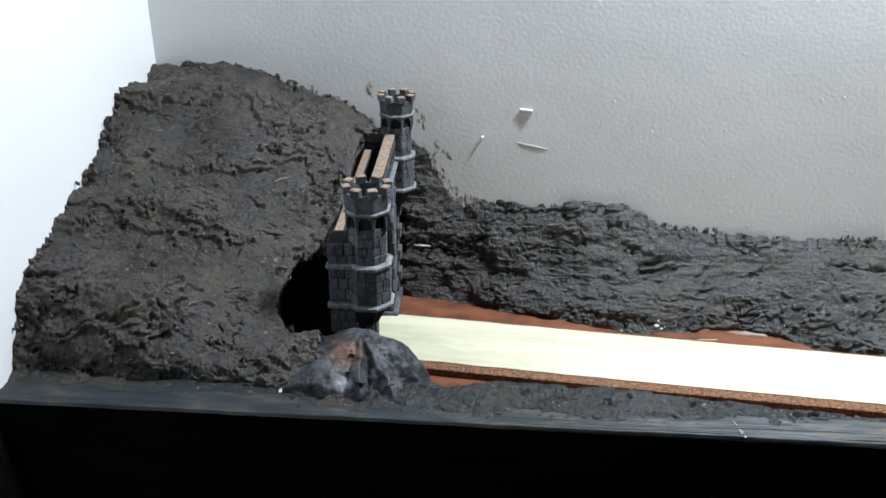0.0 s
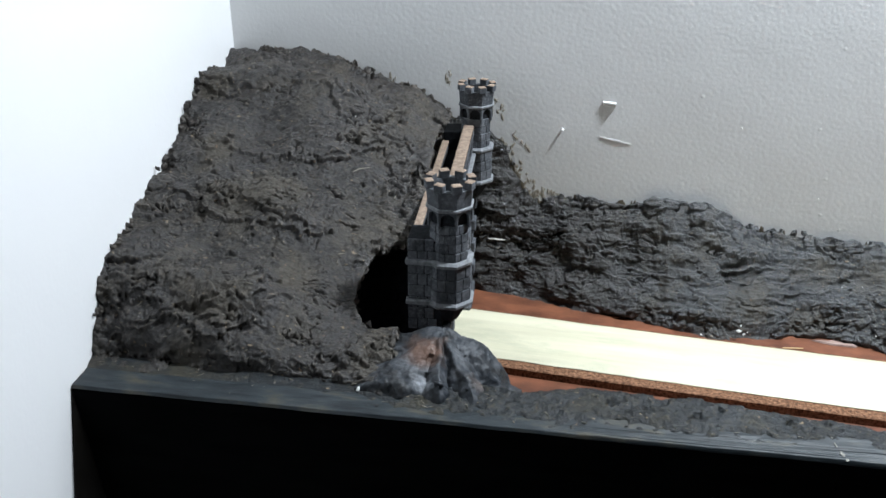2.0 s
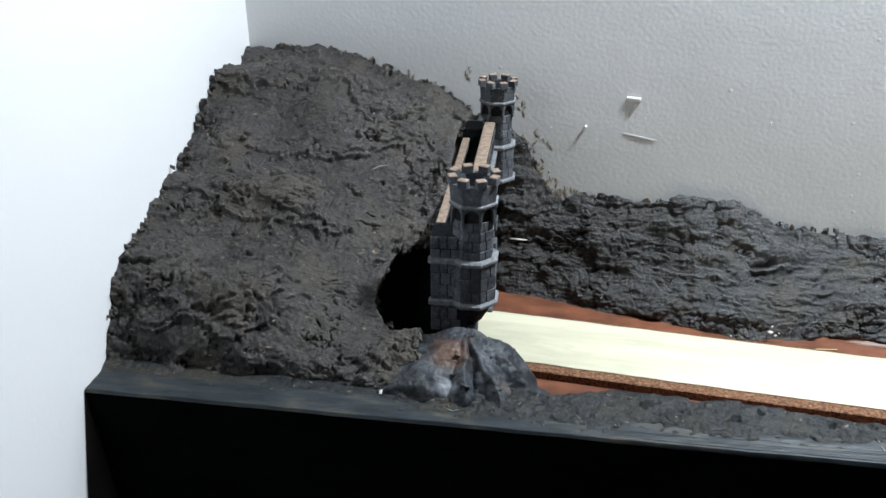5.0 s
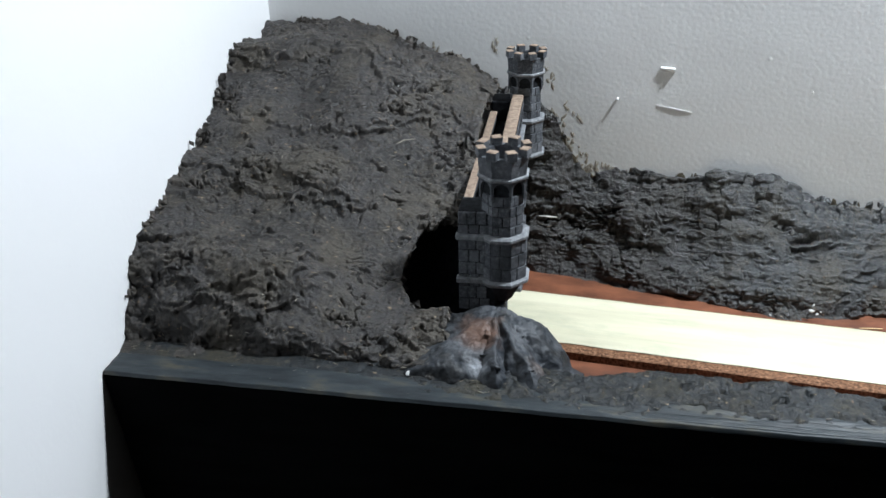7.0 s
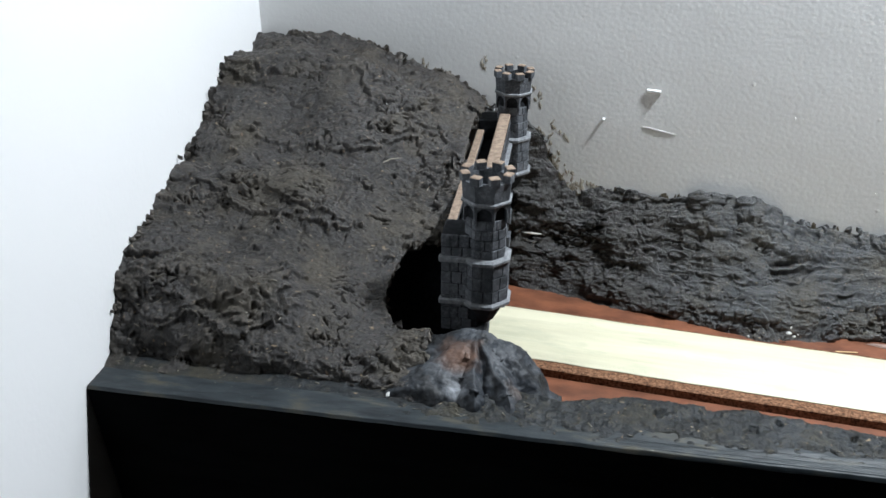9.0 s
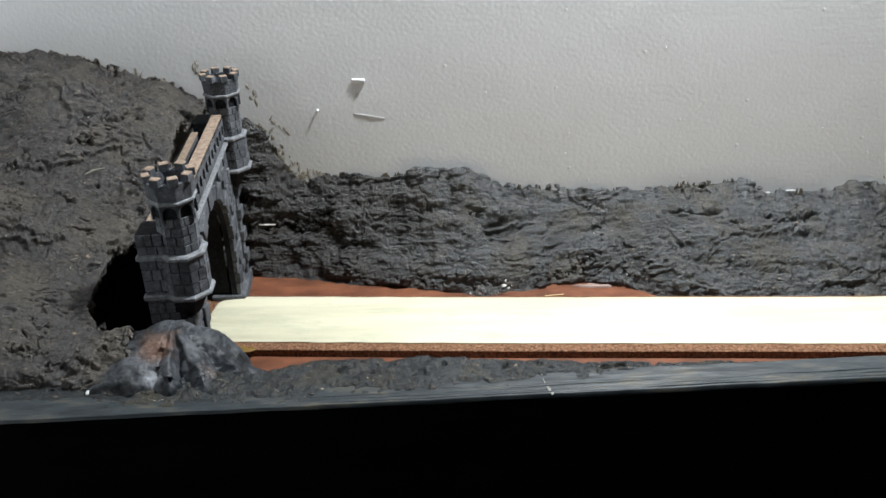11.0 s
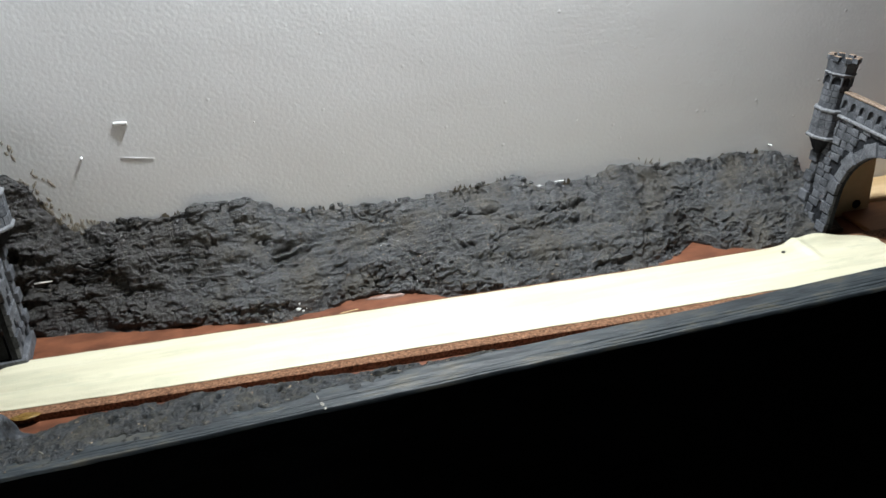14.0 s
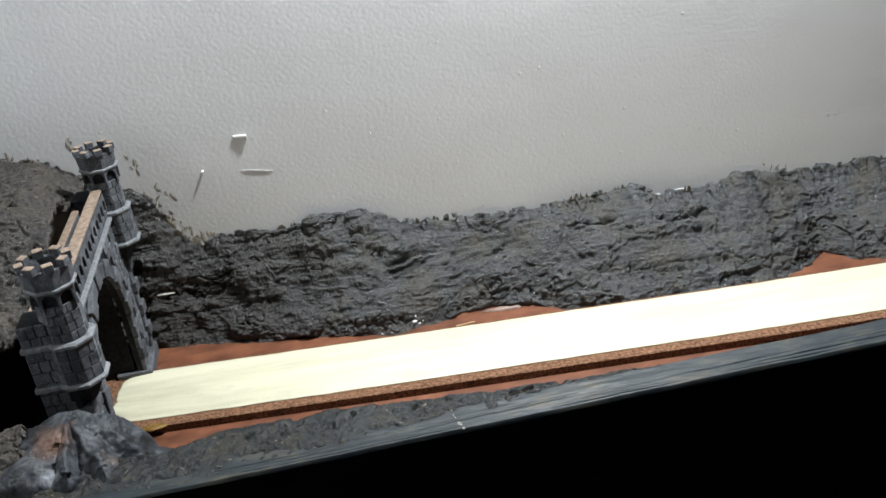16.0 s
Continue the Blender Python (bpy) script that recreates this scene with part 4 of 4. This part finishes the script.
crumb_rnd = random.Random(31)
line = []
while len(line) < 75:
    x = crumb_rnd.uniform(-0.06, 0.47)
    if noise.noise((x * 60, 0, 0)) > -0.05:
        line.append((x, WALL_Y - crumb_rnd.uniform(0.0004, 0.002), crest_z(x) + crumb_rnd.gauss(0.0008, 0.0012)))
crumbs("bank_crumbs", line, BANK_SKIN, 41, "ragged dark plaster crumbs along the bank's upper edge")
line = []
while len(line) < 130:
    x = crumb_rnd.uniform(-0.192, -0.065)
    if noise.noise((x * 70, 3, 0)) > -0.1:
        line.append((x, WALL_Y - crumb_rnd.uniform(0.0004, 0.002), crest_z(x) + crumb_rnd.gauss(0.0, 0.0014)))
while len(line) < 330:
    y = crumb_rnd.uniform(-0.04, 0.158)
    if noise.noise((y * 70, 7, 0)) > -0.1:
        line.append((left_wall_x(y) + crumb_rnd.uniform(0.0004, 0.0025), y, interp(y, RIDGE_Y, RIDGE_Z) - 0.001 + crumb_rnd.gauss(0.0, 0.0014) - 0.003 * smooth(0.09, 0.2, y)))
crumbs("hill_crumbs", line, HILL_SKIN, 42, "ragged brown plaster crumbs along the hill's edges")


def scrap(seed, size):
    rnd = random.Random(seed)
    b = bmesh.new()
    n = 8
    low = [b.verts.new((size * rnd.uniform(0.5, 1) * math.cos(2 * math.pi * k / n), size * rnd.uniform(0.5, 1) * math.sin(2 * math.pi * k / n), -0.0003)) for k in range(n)]
    up = [b.verts.new((v.co.x * 0.7, v.co.y * 0.7, size * rnd.uniform(0.25, 0.5))) for v in low]
    for k in range(n):
        b.faces.new((low[k], low[(k + 1) % n], up[(k + 1) % n], up[k]))
    b.faces.new(up)
    bmesh.ops.recalc_face_normals(b, faces=b.faces)
    return b


SCRAPS = ((0.1140, 0.1438, 0.0065, 2.1), (0.1168, 0.1425, 0.0054, 1.4), (0.1150, 0.1462, 0.0088, 1.0), (0.1188, 0.1440, 0.0060, 0.8), (0.093, 0.1437, 0.0015, 1.0), (0.028, 0.159, 0.001, 1.1), (0.1726, 0.1711, 0.0277, 0.7), (0.1841, 0.1721, 0.0286, 0.6), (0.1917, 0.1527, 0.0074, 0.8), (0.374, 0.1861, 0.0318, 1.3), (0.3755, 0.1850, 0.0308, 0.9), (0.3728, 0.1868, 0.0330, 0.8),
          (0.2254, 0.1623, 0.0277, 0.8), (0.2411, 0.1482, 0.0127, 1.0), (0.3727, 0.1932, 0.0391, 0.7), (0.4257, 0.1658, 0.0296, 0.6), (-0.1066, 0.1135, 0.1319, 0.7),
          (-0.0963, 0.0843, 0.1151, 1.0), (-0.1559, -0.0198, 0.0843, 1.2), (-0.111, 0.0332, 0.1002, 1.0), (-0.0614, -0.0469, 0.0748, 1.3), (-0.0913, -0.0049, 0.0879, 0.7), (-0.0532, -0.0444, 0.0754, 0.8))
for k, (x, y, z, r) in enumerate(SCRAPS):
    bit = thing("white_scrap", scrap(k, r * 0.001), WHITE_BIT, "small white scrap stuck in the dark plaster", "scrap", "", "white scraps in the plaster")
    bit.matrix_basis = pose(x, y, z, 35, 0, 0) @ Matrix.Rotation(0.7 * k, 4, "Z") @ Matrix.Diagonal((1, 0.7, 0.45, 1))
crumb = thing("plaster_crumb", scrap(40, 0.0016), EDGE_SKIN, "dark plaster crumb lying on the masking tape", "crumb")
crumb.matrix_basis = pose(0.4284, 0.1125, 0.0068)
GLUE = mottled("amber_glue", (0.10, 0.055, 0.012), (0.26, 0.155, 0.045), 260, 0.25, 0.5, 0.0006)
b = scrap(61, 0.0075)
glue = thing("glue_smear", b, GLUE, "dried amber glue on the cork beside the tape's end", "glue", smooth_faces=True)
glue.matrix_basis = pose(-0.037, 0.0825, 0.0047) @ Matrix.Diagonal((1.5, 0.55, 0.22, 1))
splinter = thing("wood_splinter", box_bm((-0.006, -0.0004, 0), (0.006, 0.0004, 0.0007), 0.0002), RAW_WOOD, "thin pale wood splinter on the red board", "splinter")
splinter.matrix_basis = pose(0.1447, 0.1405, 0.0003, 0, 0, 8)
PALE = mottled("pale_bruised_wood", (0.10, 0.095, 0.08), (0.36, 0.345, 0.31), 700, 0.7)
for k, (x, y, turn, wide, long) in enumerate(((0.1160, -0.0395, 25, 0.5, 1.6), (0.1168, -0.0440, 10, 0.35, 2.2), (0.1182, -0.0490, 18, 0.8, 2.6), (0.1192, -0.0520, -10, 0.7, 1.2))):
    nick = part("nick", scrap(50 + k, 0.0010), PALE, fascia, "pale gouge across the top edge")
    nick.matrix_basis = pose(x, y, 0.0742, 0, 0, turn) @ Matrix.Diagonal((wide, long, 0.15, 1))

# pale twigs, a nail and small nubs of paint
def rod(points, radius):
    """A thin bent stick through a few points."""
    b = bmesh.new()
    rings = []
    for k, p in enumerate(points):
        p = Vector(p)
        along = (Vector(points[min(k + 1, len(points) - 1)]) - Vector(points[max(k - 1, 0)])).normalized()
        side = along.cross(Vector((0, 0, 1))).normalized()
        up = side.cross(along)
        r = radius * (0.6 if k in (0, len(points) - 1) else 1.0)
        rings.append([b.verts.new(p + (side * math.cos(a) + up * math.sin(a)) * r) for a in (0, 1.26, 2.51, 3.77, 5.03)])
    for p, q in zip(rings, rings[1:]):
        for k in range(5):
            b.faces.new((p[k], p[(k + 1) % 5], q[(k + 1) % 5], q[k]))
    b.faces.new(rings[0][::-1])
    b.faces.new(rings[-1])
    bmesh.ops.recalc_face_normals(b, faces=b.faces)
    return b


TWIG = mottled("pale_dry_twig", (0.30, 0.28, 0.24), (0.62, 0.60, 0.55), 300, 0.7, 0.3, 0.0002, (0.2, 1, 1))
thing("twig", rod(((-0.040, 0.1735, 0.0372), (-0.036, 0.1722, 0.0379), (-0.0295, 0.1735, 0.0372)), 0.0007), TWIG, "pale dry twig stuck in the dark bank plaster", "twig")
thing("twig", rod(((-0.097, 0.073, 0.1165), (-0.094, 0.076, 0.1175), (-0.090, 0.081, 0.1165)), 0.0003), STRAW, "short pale twig pressed into the brown hill plaster", "twig")
thing("nail", rod(((0.466, 0.2005, 0.0450), (0.466, 0.1975, 0.0455), (0.4659, 0.1950, 0.0458)), 0.0008), WHITE_BIT, "white painted nail standing out of the wall", "nail")
for k, (x, z, r) in enumerate(((0.105, 0.112, 0.0005), (0.214, 0.138, 0.0005), (0.318, 0.084, 0.0005), (0.407, 0.079, 0.0006), (0.452, 0.081, 0.0007), (0.156, 0.071, 0.0004), (0.397, 0.038, 0.0006))):
    b = bmesh.new()
    bmesh.ops.create_icosphere(b, subdivisions=2, radius=r, matrix=Matrix.Diagonal((0.9, 0.35, 1.3, 1)))
    nub = thing("paint_nub", b, PAINT_BACK, "small raised nub in the off-white wall paint", "paint nub", "", "paint nubs on the wall", True)
    nub.matrix_basis = pose(x, WALL_Y - 0.0002, z, 0, 20 * k, 0)


def filler(seed, size):
    """A flat ragged dab of white filler."""
    rnd = random.Random(seed)
    b = bmesh.new()
    ring = [(size * rnd.uniform(0.5, 1) * math.cos(2 * math.pi * k / 14) * 1.5, size * rnd.uniform(0.5, 1) * math.sin(2 * math.pi * k / 14)) for k in range(14)]
    low = [b.verts.new((x, 0.0004, z)) for x, z in ring]
    up = [b.verts.new((x * 0.8, -0.0005, z * 0.8)) for x, z in ring]
    for k in range(14):
        b.faces.new((low[k], low[(k + 1) % 14], up[(k + 1) % 14], up[k]))
    b.faces.new(up)
    bmesh.ops.recalc_face_normals(b, faces=b.faces)
    return b


for k, (x, z, r, turn) in enumerate(((-0.091, 0.1165, 0.0022, 25), (-0.098, 0.1195, 0.0016, 10), (-0.086, 0.1140, 0.0018, 35), (0.376, 0.0400, 0.0020, 0), (0.304, 0.0405, 0.0022, -8), (0.290, 0.0395, 0.0014, -5))):
    dab = thing("filler_dab", filler(k + 80, r), WHITE_BIT, "dab of white filler at the plaster's upper edge", "filler", "", "white filler dabs on the wall")
    dab.matrix_basis = pose(x, WALL_Y, z, 0, turn, 0) @ Matrix.Diagonal((1.8, 1, 0.55, 1))
SCUFF = mottled("pale_scuffed_paint", (0.20, 0.125, 0.095), (0.36, 0.27, 0.235), 260, 0.7)
b = filler(97, 0.0045)
scuff = thing("paint_scuff", b, SCUFF, "pale scuffed patch on the red-brown board", "paint scuff")
scuff.matrix_basis = pose(0.172, 0.1510, 0.0006, -90, 0, -4) @ Matrix.Diagonal((2.6, 1, 0.75, 1))


def fibres(places, seed):
    """Thin loose hairs that stand out of the plaster's edge."""
    rnd = random.Random(seed)
    b = bmesh.new()
    for x, y, z in places:
        tip = Vector((rnd.uniform(0.2, 1.0), rnd.uniform(-0.8, 0.3), rnd.uniform(0.2, 1.2))).normalized() * rnd.uniform(0.002, 0.007)
        bend = Vector((rnd.uniform(-1, 1), rnd.uniform(-1, 0), rnd.uniform(-1, 1))) * 0.0008
        p = Vector((x, y, z))
        rings = []
        for f, r in ((0.0, 0.00011), (0.5, 0.00009), (1.0, 0.00004)):
            c = p + tip * f + bend * (4 * f * (1 - f))
            rings.append([b.verts.new(c + Vector((math.cos(a) * r, math.sin(a) * r, 0))) for a in (0, 2.09, 4.19)])
        for low, up in zip(rings, rings[1:]):
            for k in range(3):
                b.faces.new((low[k], low[(k + 1) % 3], up[(k + 1) % 3], up[k]))
    return b


HAIR = mottled("brown_fibre", (0.05, 0.042, 0.030), (0.16, 0.13, 0.09), 300, 0.7)
hair_rnd = random.Random(71)
spots = []
for y0 in (-0.030, -0.016, 0.015, 0.062):
    spots += [(left_wall_x(y) + 0.0015, y, interp(y, RIDGE_Y, RIDGE_Z) - 0.002) for y in (y0 + hair_rnd.gauss(0, 0.004) for _ in range(5))]
thing("loose_fibres", fibres(spots, 72), HAIR, "thin brown fibres sticking out of the hill's edge", "fibre", "stuff")
